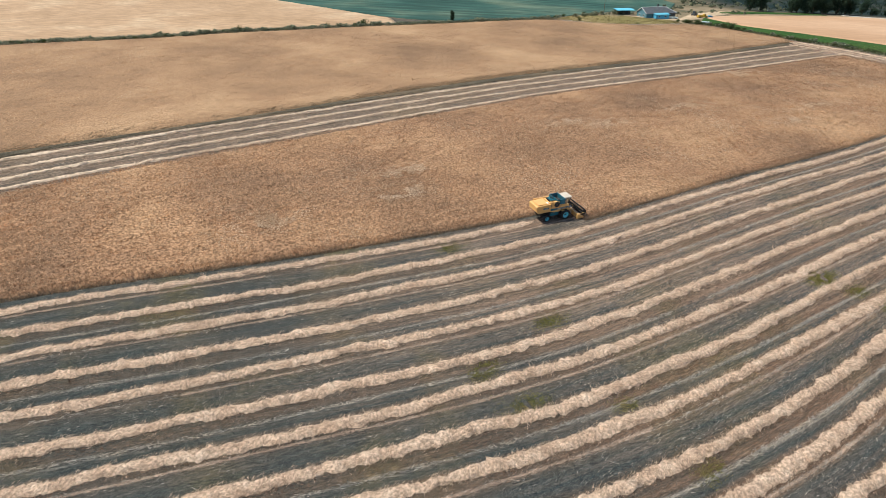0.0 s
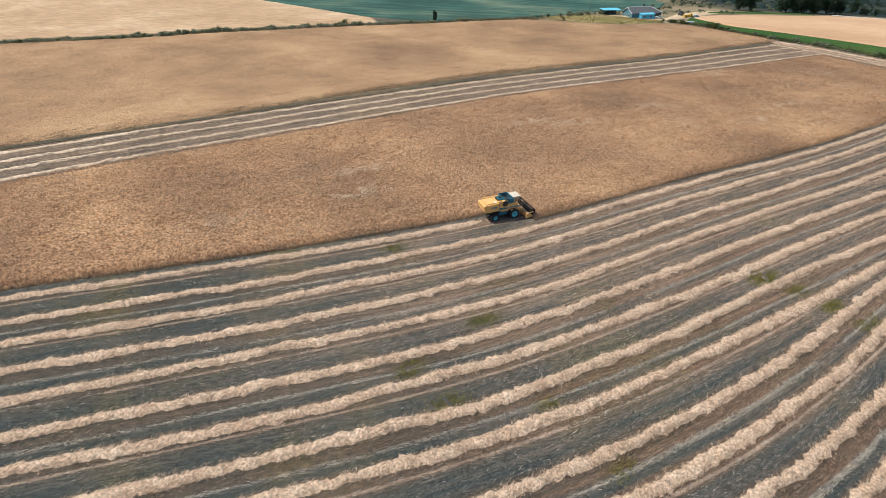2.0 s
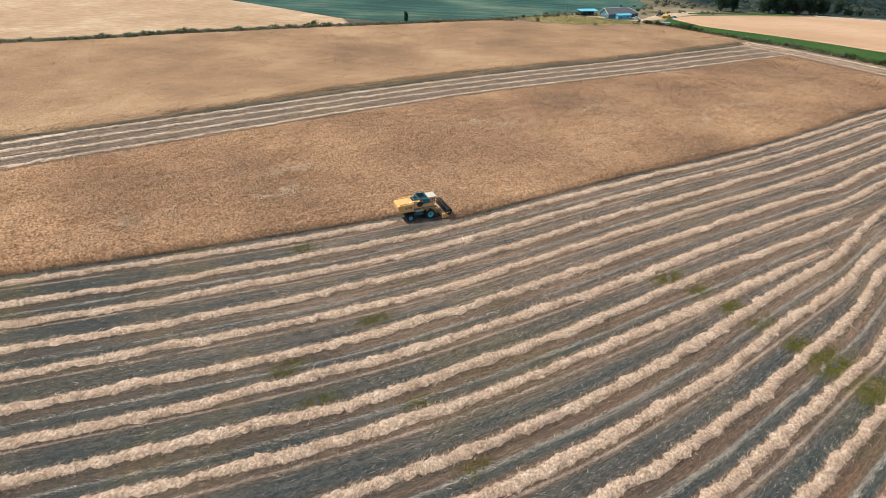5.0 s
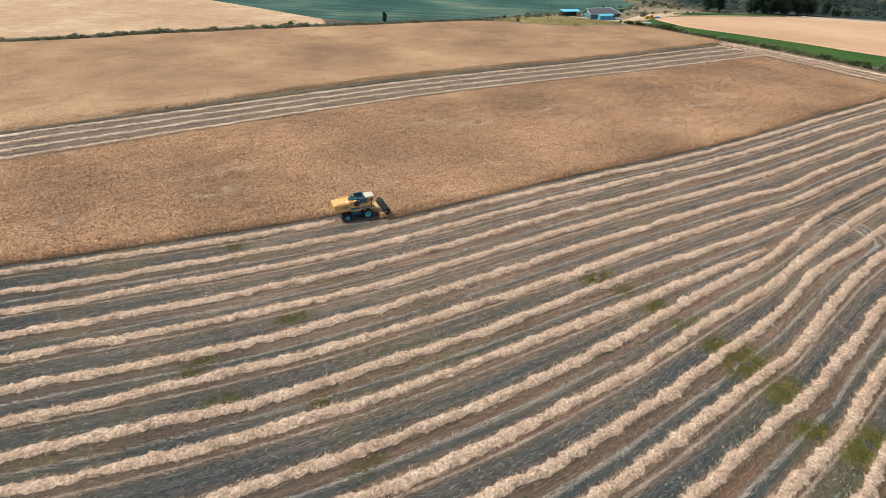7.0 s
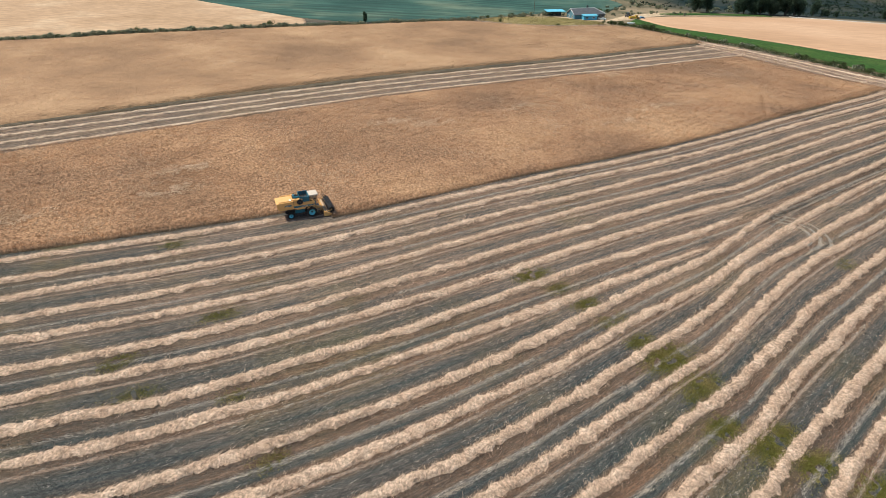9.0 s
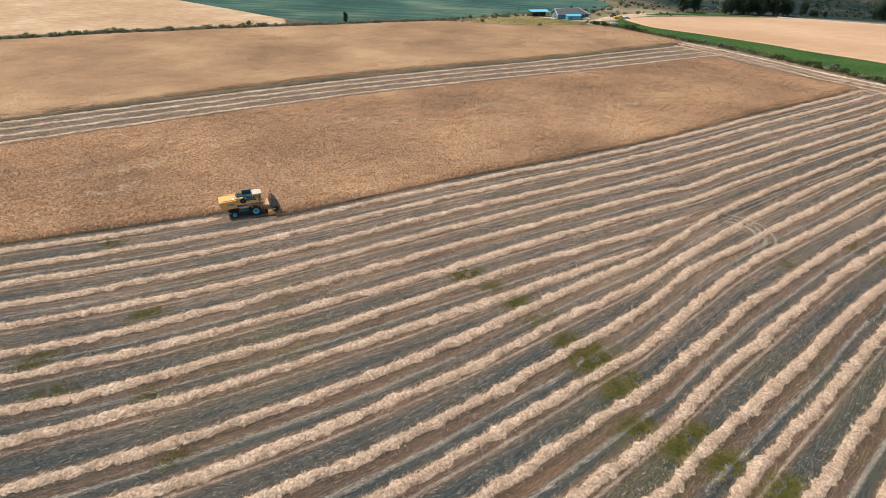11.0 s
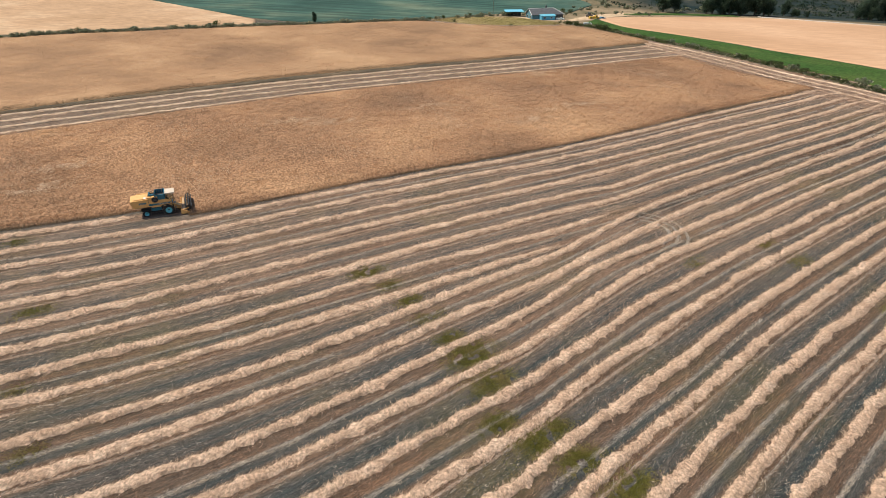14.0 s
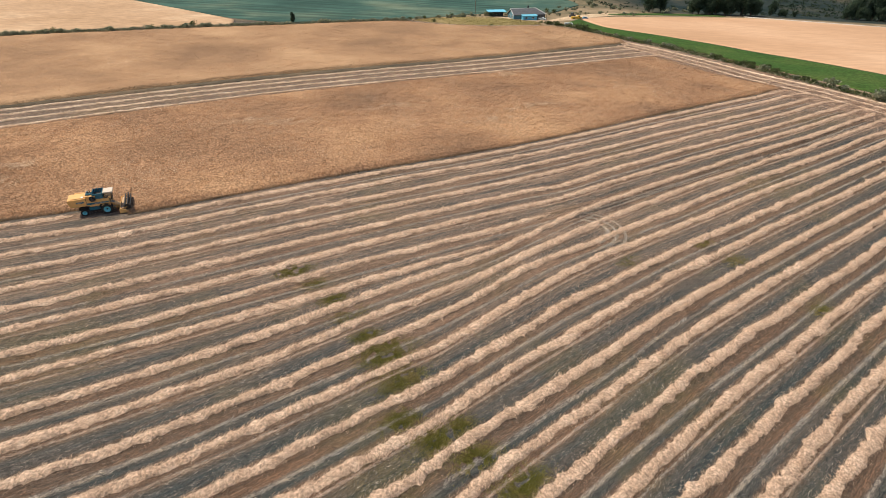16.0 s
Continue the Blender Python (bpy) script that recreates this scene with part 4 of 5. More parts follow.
def shrub(h, w, seed, mat, label):
    """A bush: a few bare stems and a lumpy crown with gaps."""
    r = random.Random(seed)
    root = new("shrub")
    tagged(root, label, "shrub", "hedge shrubs")
    bm = bmesh.new()
    cs, rs = [], []
    for i in range(r.randint(4, 7)):
        a, d = r.uniform(0, 6.28), r.uniform(0.1, 0.55) * w
        z = h * r.uniform(0.35, 0.8)
        cs.append((math.cos(a) * d, math.sin(a) * d, z))
        rs.append(r.uniform(0.22, 0.42) * min(w, h))
        tube_bm(bm, (0.1 * math.cos(a), 0.1 * math.sin(a), -0.1), (math.cos(a) * d * 0.7, math.sin(a) * d * 0.7, z), 0.06 * h / 3, 0.02, 5)
    cs.append((0, 0, h * 0.25))
    rs.append(0.3 * w)
    part("stem", bm, M_BARK, root)
    V, F = leaf_cloud(int(130 + 60 * w), cs, rs, 0.17 + 0.03 * h, seed)
    ob = mesh_np("crown", V, F, mat)
    ob.parent = root
    return root


def gum_tree(h, seed, label, spread=0.32):
    """A tall tree: two or three leaning stems, forking limbs, ragged clumps of leaves with gaps between them."""
    r = random.Random(seed)
    root = new("tree")
    tagged(root, label, "tree", "tall gum trees")
    bm = bmesh.new()
    cs, rs = [], []
    for k in range(1 if spread < 0.2 else 3):
        a0 = k * 2.1 + r.uniform(0, 1)
        top = Vector((math.cos(a0) * 0.16 * h * (k > 0) + r.uniform(-0.04, 0.04) * h, math.sin(a0) * 0.16 * h * (k > 0), h * r.uniform(0.66, 0.9)))
        mid = top * 0.45 + Vector((r.uniform(-0.02, 0.02) * h, r.uniform(-0.02, 0.02) * h, 0))
        tube_bm(bm, (0.02 * h * k, 0, -0.3), mid, h * 0.022, h * 0.015, 8)
        tube_bm(bm, mid, top, h * 0.015, h * 0.005, 8)
        for i in range(r.randint(7, 10)):
            a = i * 2.4 + r.uniform(-0.5, 0.5)
            t = r.uniform(0.15, 1.0)
            s = top * t
            e = s + Vector((math.cos(a), math.sin(a), r.uniform(0.1, 0.7))) * h * spread * r.uniform(0.3, 0.9) * (1.2 - 0.6 * t)
            tube_bm(bm, s, e, h * 0.007, h * 0.0025, 5)
            for q in (e, (s + e) / 2):
                cs.append(tuple(q + Vector((r.uniform(-1, 1), r.uniform(-1, 1), r.uniform(-0.5, 1))) * h * 0.03))
                rs.append(h * r.uniform(0.08, 0.16))
    part("trunk", bm, M_BARK, root)
    V, F = leaf_cloud(7500, cs, rs, h * 0.022, seed + 5, 1.1)
    ob = mesh_np("crown", V, F, M_GUM)
    ob.parent = root
    return root


def put(ob, x, y, yaw=0.0, s=1.0, sink=0.05):
    return Matrix.Translation((x, y, float(ground_z(x, y)) - sink)) @ Matrix.Rotation(yaw, 4, 'Z') @ Matrix.Diagonal((s, s, s, 1))


def place_all(protos, spots, rnd):
    """First use moves the prototype itself, then copies it."""
    used = set()
    for i, (x, y, s) in enumerate(spots):
        j = rnd.randrange(len(protos))
        m = put(None, x, y, rnd.uniform(0, 6.28), s)
        if j in used:
            copy_thing(protos[j], m)
        else:
            used.add(j)
            protos[j].matrix_world = m
    return used


rs = random.Random(11)
green = [shrub(rs.uniform(2.0, 3.0), rs.uniform(2.4, 3.6), 40 + i, M_LEAF, "dark green rounded bush in a field hedge") for i in range(6)]
grey = [shrub(rs.uniform(1.2, 1.7), rs.uniform(1.8, 2.6), 60 + i, M_LEAF2, "low grey-green scrubby bush in a field hedge") for i in range(6)]
gspots, dspots = [], []
for line, n in ((HEDGE_L, 190), (HEDGE_R, 62)):
    pts = along(line, n)
    for i, (x, y) in enumerate(pts):
        if x < -175:
            continue
        big = rs.random() < (0.20 if line is HEDGE_L else 0.6)
        sx, sy = rs.uniform(-0.8, 0.8), rs.uniform(-1.0, 1.4)
        grow = 1.0
        if line is HEDGE_R:
            sx, sy = sx + 2.4, sy + 1.6
            grow = 1.0 + 0.7 * float(sstep(-y, -280, -215))
        if big:
            gspots.append((x + sx, y + sy, grow * rs.uniform(0.5, 0.95)))
        else:
            dspots.append((x + sx, y + sy, grow * rs.uniform(0.8, 1.45)))
# single larger bushes along the hedges and round the farmyard
for x, y, s in ((-37.5, 281.5, 1.75), (-40.5, 279.5, 1.3), (-52.0, 272.0, 1.2), (-58.0, 268.5, 1.1), (-86.0, 254.0, 1.3), (-110.0, 236.0, 1.5), (62.0, 341.0, 1.5), (70.0, 351.0, 1.3), (86.0, 369.0, 1.2), (76.0, 336.0, 1.2), (108.0, 333.5, 1.0), (142.0, 352.0, 1.9), (139.0, 357.0, 1.3), (158.0, 339.0, 1.7), (161.0, 334.0, 1.6), (165.0, 329.0, 1.5), (156.0, 419.0, 2.0), (152.0, 421.0, 1.6), (118.0, 400.0, 1.2), (208.0, 245.0, 1.4), (215.0, 231.0, 1.3), (221.0, 219.0, 1.5), (228.0, 208.0, 1.4), (146.5, 347.0, 1.9), (149.0, 345.5, 1.5), (156.5, 334.5, 1.9), (159.0, 331.0, 2.1), (161.5, 327.5, 1.8), (144.0, 351.0, 1.5), (203.5, 257.0, 1.8), (202.0, 259.5, 1.5), (211.5, 243.5, 1.9), (214.0, 237.5, 1.9), (216.0, 232.0, 1.8)):
    gspots.append((x, y, s))
for i in range(24):  # behind the farmyard
    x = rs.uniform(62, 160)
    gx = 345 + (x - 62) * 0.78
    dspots.append((x, gx + rs.uniform(-2, 3), rs.uniform(0.7, 1.4)))
for i in range(24):  # low bushes along the farm track
    x = rs.uniform(150, 236)
    dspots.append((x, 398 + (x - 150) * 0.62 + rs.uniform(-4, 22), rs.uniform(0.35, 1.2)))
for i in range(30):  # scrub on the dry slope
    x = rs.uniform(165, 300)
    dspots.append((x, 428 + (x - 165) * 0.42 + rs.uniform(2, 75), rs.uniform(0.9, 2.0)))
place_all(green, gspots, rs)
place_all(grey, dspots, rs)

# slender young tree in the hedge
sl = gum_tree(6.2, 91, "slender dark young tree in the hedge", 0.16)
sl.matrix_world = put(None, 4.8, 305.0)
gums = [gum_tree(h, 70 + i, "tall dark eucalyptus with an open ragged crown") for i, h in enumerate((20.0, 18.0, 23.0, 16.0))]
spots = [(240.0, 476.0, 1.0), (251.0, 481.0, 0.95), (277.0, 482.0, 0.85), (283.0, 486.0, 1.0), (290.0, 484.0, 0.8), (294.0, 492.0, 1.1), (297.0, 488.0, 1.05), (301.0, 495.0, 0.9), (304.0, 487.0, 0.9), (309.0, 491.0, 1.15), (313.0, 495.0, 1.0), (322.0, 496.0, 1.0), (326.0, 503.0, 0.8), (331.0, 500.0, 1.0), (337.0, 503.0, 0.8), (357.0, 517.0, 0.75), (362.0, 512.0, 0.45), (368.0, 515.0, 0.4), (375.0, 514.0, 0.35), (470.0, 532.0, 0.8), (482.0, 540.0, 0.9), (455.0, 540.0, 0.6), (492.0, 530.0, 0.7),
         (432.0, 534.0, 0.7), (438.0, 541.0, 0.9), (444.0, 534.0, 0.8), (449.0, 546.0, 1.05), (460.0, 532.0, 0.8), (464.0, 548.0, 1.15), (476.0, 552.0, 1.1), (488.0, 556.0, 1.2), (497.0, 545.0, 1.0), (508.0, 552.0, 1.1), (505.0, 536.0, 0.8), (520.0, 545.0, 1.0)]
place_all(gums, spots, rs)


def far_scrub():
    """Bushes on the hills behind, far too many to count."""
    r = np.random.default_rng(5)
    n = 2600
    x, y = r.uniform(180, 1000, n), r.uniform(500, 1000, n)
    ok = y > 470 + 0.12 * x
    x, y = x[ok], y[ok]
    x2, y2 = r.uniform(400, 760, 1500), r.uniform(545, 800, 1500)
    x, y = np.r_[x, x2], np.r_[y, y2]
    Vs, Fs, o = [], [], 0
    for i in range(len(x)):
        s = r.uniform(1.0, 3.2)
        V, F = leaf_cloud(14, [(0, 0, s * 0.5), (s * 0.6, 0, s * 0.35), (-s * 0.4, s * 0.4, s * 0.4)], [s * 0.6, s * 0.5, s * 0.5], s * 0.3, 1000 + i)
        V = V + np.array([x[i], y[i], float(ground_z(x[i], y[i])) - 0.2])
        Vs.append(V), Fs.append(F + o)
        o += len(V)
    ob = mesh_np("hill_scrub", np.concatenate(Vs), np.concatenate(Fs), M_HILLSCRUB)
    tagged(ob, "scattered dark scrub on the dry hillside", "scrub", kind="stuff")


far_scrub()


M_BRUSH = blades("tangled_brush", ((0.19, 0.21, 0.13), (0.27, 0.27, 0.18), (0.40, 0.36, 0.27)), 0.2, 0.5)


def under_growth(line, n, spread, seed, off=(0, 0)):
    r = np.random.default_rng(seed)
    p = along(line, 400)
    i = r.integers(0, 400, n)
    x = p[i, 0] + r.normal(0, spread, n) + off[0]
    y = p[i, 1] + r.normal(0, spread, n) + off[1]
    ok = x > -180
    x, y = x[ok], y[ok]
    strands("hedge_undergrowth", x, y, ground_z(x, y) - 0.05, 1.5, 0.5, 0.25, M_BRUSH, "tangled grey-brown undergrowth along the hedge", "undergrowth", up=0.42)


def hedge_brush(line, n, spread, seed, off, mat, label, tall=1.0):
    """The dense low brush of a hedge, between its single bushes."""
    r = np.random.default_rng(seed)
    p = along(line, 500)
    Vs, Fs, o = [], [], 0
    for i in range(n):
        x, y = p[r.integers(0, 500)] + r.normal(0, spread, 2) + np.array(off)
        if x < -180:
            continue
        h = tall * r.uniform(0.7, 1.7) * (1 + 0.4 * float(lumps(np.array([x, y]), 11.0)))
        V, F = leaf_cloud(26, [(0, 0, h * 0.5), (h * 0.7, 0.2, h * 0.4), (-h * 0.6, -0.2, h * 0.45)], [h * 0.6, h * 0.5, h * 0.5], 0.22, 4000 + i + seed)
        Vs.append(V + np.array([x, y, float(ground_z(x, y)) - 0.1]))
        Fs.append(F + o)
        o += len(V)
    tagged(mesh_np("hedge_brush", np.concatenate(Vs), np.concatenate(Fs), mat), label, "hedge", kind="stuff")


M_LEAF3 = blades("dusty_brush_leaves", ((0.11, 0.135, 0.095), (0.17, 0.185, 0.13), (0.26, 0.25, 0.185)), 0.2, 0.6, 0.5)
hedge_brush(HEDGE_L, 1900, 1.3, 1, (-0.4, 1.5), M_LEAF3, "dense low grey-green brush of the field hedge")
hedge_brush(HEDGE_R, 900, 1.0, 2, (2.4, 1.7), M_LEAF, "dense low dark brush of the hedge by the green strip", 1.35)
under_growth(HEDGE_L, 40000, 1.2, 21, (-0.5, 1.4))
under_growth(HEDGE_R, 4000, 1.0, 22, (2.2, 1.5))

# ---- farmyard ----
M_BLUEWALL = plain("pale_blue_painted_wall", (0.10, 0.23, 0.28), (0.08, 0.19, 0.24), 0.8, 0, 0.8)
M_BRIGHTBLUE = plain("bright_blue_painted_wall", (0.10, 0.42, 0.60), (0.08, 0.36, 0.54), 0.7, 0, 0.8)
M_ROOF = plain("grey_roof_sheet", (0.075, 0.08, 0.088), (0.115, 0.12, 0.128), 0.6, 0.0, 0.6)
M_SHEDROOF = plain("blue_roof_sheet", (0.10, 0.42, 0.58), (0.16, 0.50, 0.64), 0.45, 0.0, 0.6)
M_TRIM = plain("white_trim", (0.75, 0.75, 0.73), (0.62, 0.62, 0.60), 0.6)
M_DARK = plain("dark_shaded_boards", (0.04, 0.045, 0.05), (0.07, 0.07, 0.075), 0.8)
M_PANE = plain("dark_window_pane", (0.02, 0.025, 0.03), (0.03, 0.035, 0.04), 0.08, 0.0, 1.0, 0.6)
M_WOOD = plain("weathered_pole_wood", (0.15, 0.12, 0.09), (0.22, 0.18, 0.14), 0.9, 0, 3.0, 0.1)


def farmhouse():
    root = new("farmhouse")
    tagged(root, "pale blue farmhouse with a grey hipped and gabled roof", "house")
    W, D, Hh, R = 20.5, 10.5, 2.8, 2.9
    bm = box_bm(bmesh.new(), 0, W, 0, D, -0.8, Hh)
    g = [bm.verts.new(p) for p in ((0, 0, Hh + 0.002), (0, D, Hh + 0.002), (0, D / 2, Hh + R - 0.1))]
    g2 = [bm.verts.new((0.25, v.co.y, v.co.z)) for v in g]
    bm.faces.new(g), bm.faces.new(g2[::-1])
    for i in range(3):
        bm.faces.new([g[i], g2[i], g2[(i + 1) % 3], g[(i + 1) % 3]])
    wall = part("wall", bm, M_BLUEWALL, root)
    e = 0.55
    bm = bmesh.new()
    P = {"a": (-e, -e, Hh - 0.2), "b": (W + e, -e, Hh - 0.2), "c": (W + e, D + e, Hh - 0.2), "d": (-e, D + e, Hh - 0.2), "r": (-e, D / 2, Hh + R), "s": (W - 4.5, D / 2, Hh + R)}
    for q in ("absr", "cdrs", "bcs"):
        lo = [bm.verts.new(P[k]) for k in q]
        hi = [bm.verts.new((P[k][0], P[k][1], P[k][2] + 0.16)) for k in q]
        bm.faces.new(lo), bm.faces.new(hi[::-1])
        for i in range(len(q)):
            bm.faces.new([lo[i], hi[i], hi[(i + 1) % len(q)], lo[(i + 1) % len(q)]])
    roof = part("roof", bm, M_ROOF, root, "grey sheet roof with pale ridges")
    bm = bmesh.new()
    for a, b in (("r", "s"), ("s", "b"), ("s", "c")):
        p, q = Vector(P[a]) + Vector((0, 0, 0.2)), Vector(P[b]) + Vector((0, 0, 0.2))
        tube_bm(bm, p, q, 0.16, 0.16, 6)
    part("ridge_cap", bm, M_TRIM, roof)
    bm = bmesh.new()
    for y0, y1 in ((-e, D / 2), (D + e, D / 2)):
        tube_bm(bm, (-e - 0.06, y0, Hh - 0.1), (-e - 0.06, y1, Hh + R + 0.1), 0.16, 0.16, 4)
    part("barge_board", bm, M_TRIM, roof, "white barge board")
    # porch with a bright blue front, and a dark veranda beside it
    bm = prism_bm(bmesh.new(), ((0, -0.8), (9.0, -0.8), (9.0, 2.3), (0, 2.3)), -3.4, -0.02)
    bmesh.ops.translate(bm, verts=bm.verts[:], vec=(4.6, 0, 0))
    part("porch_wall", bm, M_BRIGHTBLUE, root, "bright blue porch wall")
    bm = bmesh.new()
    lo = [bm.verts.new(p) for p in ((4.2, -3.8, 2.32), (14.0, -3.8, 2.32), (14.0, -0.6, 2.95), (4.2, -0.6, 2.95))]
    hi = [bm.verts.new(v.co + Vector((0, 0, 0.12))) for v in lo]
    bm.faces.new(lo), bm.faces.new(hi[::-1])
    for i in range(4):
        bm.faces.new([lo[i], hi[i], hi[(i + 1) % 4], lo[(i + 1) % 4]])
    part("porch_roof", bm, M_SHEDROOF, root)
    part("veranda_wall", box_bm(bmesh.new(), 14.2, W - 0.3, -0.30, -0.02, -0.6, 2.6), M_DARK, root, "dark boarded veranda front")
    for x in (14.4, 16.6, 18.8, 20.6):
        part("veranda_post", box_bm(bmesh.new(), x, x + 0.16, -1.9, -1.74, -0.8, 2.7), M_WOOD, root)
    for y in (2.2, 6.6):
        w = part("window", box_bm(bmesh.new(), -0.08, 0.0, y, y + 1.6, 0.9, 2.2), M_TRIM, root)
        part("pane", box_bm(bmesh.new(), -0.11, -0.085, y + 0.12, y + 1.48, 1.0, 2.1), M_PANE, w)
    for x in (6.0, 10.4):
        w = part("window", box_bm(bmesh.new(), x, x + 1.4, -3.48, -3.402, 0.8, 1.8), M_TRIM, root)
        part("pane", box_bm(bmesh.new(), x + 0.1, x + 1.3, -3.51, -3.485, 0.9, 1.7), M_PANE, w)
    part("chimney", box_bm(bmesh.new(), 11.0, 11.8, 5.8, 6.6, 4.8, 7.3, 0.04), M_DARK, root)
    root.matrix_world = Matrix.Translation((124.0, 369.0, float(ground_z(133, 370)) + 0.1)) @ Matrix.Rotation(radians(16), 4, 'Z')
    return root


farmhouse()


def open_shed():
    root = new("open_shed")
    tagged(root, "open farm shed with a bright blue sheet roof on posts", "shed")
    for x in (0.2, 3.7, 7.2, 10.6):
        for y in (0.2, 5.6):
            part("post", box_bm(bmesh.new(), x, x + 0.2, y, y + 0.2, -0.4, 2.7), M_WOOD, root)
    bm = bmesh.new()
    n = 44
    lo = [(i * 11.8 / n - 0.4, 0.05 * (i % 2)) for i in range(n + 1)]
    a = [bm.verts.new((x, -0.7, 2.7 + z)) for x, z in lo]
    b = [bm.verts.new((x, 6.5, 3.35 + z)) for x, z in lo]
    c = [bm.verts.new((x, -0.7, 2.62 + z)) for x, z in lo]
    d = [bm.verts.new((x, 6.5, 3.27 + z)) for x, z in lo]
    for i in range(n):
        bm.faces.new([a[i], a[i + 1], b[i + 1], b[i]])
        bm.faces.new([c[i], d[i], d[i + 1], c[i + 1]])
        bm.faces.new([a[i], c[i], c[i + 1], a[i + 1]])
        bm.faces.new([b[i], b[i + 1], d[i + 1], d[i]])
    part("roof", bm, M_SHEDROOF, root, "bright blue corrugated roof")
    part("back_wall", box_bm(bmesh.new(), 0.2, 10.8, 5.85, 5.98, -0.4, 2.9), M_DARK, root)
    root.matrix_world = Matrix.Translation((108.8, 378.0, float(ground_z(112, 384)) + 0.1)) @ Matrix.Rotation(radians(8), 4, 'Z')


open_shed()


def utility_pole():
    root = new("utility_pole")
    tagged(root, "dark wooden utility pole beside the shed", "pole")
    part("pole", tube_bm(bmesh.new(), (0, 0, -0.5), (0, 0, 10.0), 0.15, 0.11, 8), M_WOOD, root)
    part("crossarm", box_bm(bmesh.new(), -0.9, 0.9, -0.06, 0.06, 9.3, 9.45), M_WOOD, root)
    for x in (-0.8, 0.0, 0.8):
        part("insulator", tube_bm(bmesh.new(), (x, 0, 9.45), (x, 0, 9.7), 0.06, 0.04, 6), M_TRIM, root)
    root.matrix_world = put(None, 100.6, 380.0, 0.3)


utility_pole()


# ---- vehicles in the yard ----
M_VYEL = plain("yellow_truck_paint", (0.60, 0.36, 0.04), (0.5, 0.3, 0.04), 0.4)
M_VBLUE = plain("blue_car_paint", (0.05, 0.25, 0.42), (0.04, 0.2, 0.35), 0.35)
M_VWHITE = plain("pale_car_paint", (0.55, 0.62, 0.62), (0.45, 0.52, 0.52), 0.35)
M_VRUBBER = plain("tyre_rubber", (0.025, 0.025, 0.025), (0.04, 0.04, 0.04), 0.85)


def vehicle(name, label, L, W, bonnet, cab, bed, paint, wheel_r, at, yaw, cab_mat=None):
    """A parked vehicle: lower body, cab with windows, load bed, four wheels. bonnet, cab, bed: lengths and heights."""
    root = new(name)
    tagged(root, label, name.replace("_", " "))
    z0 = wheel_r * 0.7
    body = part("body", box_bm(bmesh.new(), -L / 2, L / 2, -W / 2, W / 2, z0, z0 + bonnet[1], 0.08), paint, root)
    c0 = L / 2 - bonnet[0] - cab[0]
    part("cab", box_bm(bmesh.new(), c0, c0 + cab[0], -W * 0.46, W * 0.46, z0 + bonnet[1] + 0.003, z0 + cab[1], 0.1, (0.15, -0.3)), cab_mat or paint, root)
    w = part("side_window", box_bm(bmesh.new(), c0 + 0.25, c0 + cab[0] - 0.35, -W * 0.475, W * 0.475, z0 + bonnet[1] + 0.15, z0 + cab[1] - 0.2), M_PANE, root)
    if bed[0] > 0:
        part("load_bed", box_bm(bmesh.new(), -L / 2 + 0.02, -L / 2 + bed[0], -W * 0.49, W * 0.49, z0 + bonnet[1] + 0.003, z0 + bed[1], 0.05), paint, root)
    for x in (-L * 0.32, L * 0.32):
        for y in (-W / 2 + 0.05, W / 2 - 0.05):
            t = part("wheel", lathe_bm(bmesh.new(), [(wheel_r * 0.5, -0.13), (wheel_r, -0.11), (wheel_r, 0.11), (wheel_r * 0.5, 0.13)], 0, 0, 16), M_VRUBBER, root)
            t.matrix_local = Matrix.Translation((x, y, wheel_r))
            part("rim", lathe_bm(bmesh.new(), [(0.0, -0.10), (wheel_r * 0.5, -0.12), (wheel_r * 0.5, 0.12), (0.0, 0.10)], 0, 0, 12), M_STEELRIM, t)
    for y in (-W * 0.32, W * 0.32):
        part("headlight", box_bm(bmesh.new(), L / 2 - 0.01, L / 2 + 0.03, y - 0.14, y + 0.14, z0 + bonnet[1] * 0.5, z0 + bonnet[1] * 0.75, 0.01), M_TRIM, root)
    root.matrix_world = put(None, at[0], at[1], radians(yaw), 1.0, -0.1)
    return root


M_STEELRIM = plain("grey_wheel_rim", (0.4, 0.4, 0.4), (0.3, 0.3, 0.3), 0.4, 0.6)
vehicle("truck", "yellow farm truck parked on the dirt yard", 6.6, 2.3, (1.2, 0.9), (1.5, 2.0), (3.4, 1.4), M_VYEL, 0.48, (166.0, 387.5), 10)
vehicle("car", "dark blue car parked beside the yellow truck", 4.2, 1.75, (1.1, 0.65), (2.2, 1.25), (0, 0), M_VBLUE, 0.32, (171.8, 390.0), 20)
vehicle("pickup", "pale pickup standing by the hedge bushes", 5.0, 1.8, (1.3, 0.75), (1.6, 1.4), (1.8, 0.95), M_VWHITE, 0.36, (141.5, 371.5), -15)
vehicle("tractor", "dark tractor with a cab on the farm track", 4.0, 2.0, (1.7, 1.0), (1.4, 2.3), (0, 0), M_DARK, 0.7, (165.5, 399.0), 35, M_PANE)
vehicle("trailer", "pale blue flat trailer beside the hedge", 4.8, 2.0, (0.4, 0.5), (0.8, 0.9), (3.2, 0.8), M_VWHITE, 0.35, (155.0, 355.0), -8)


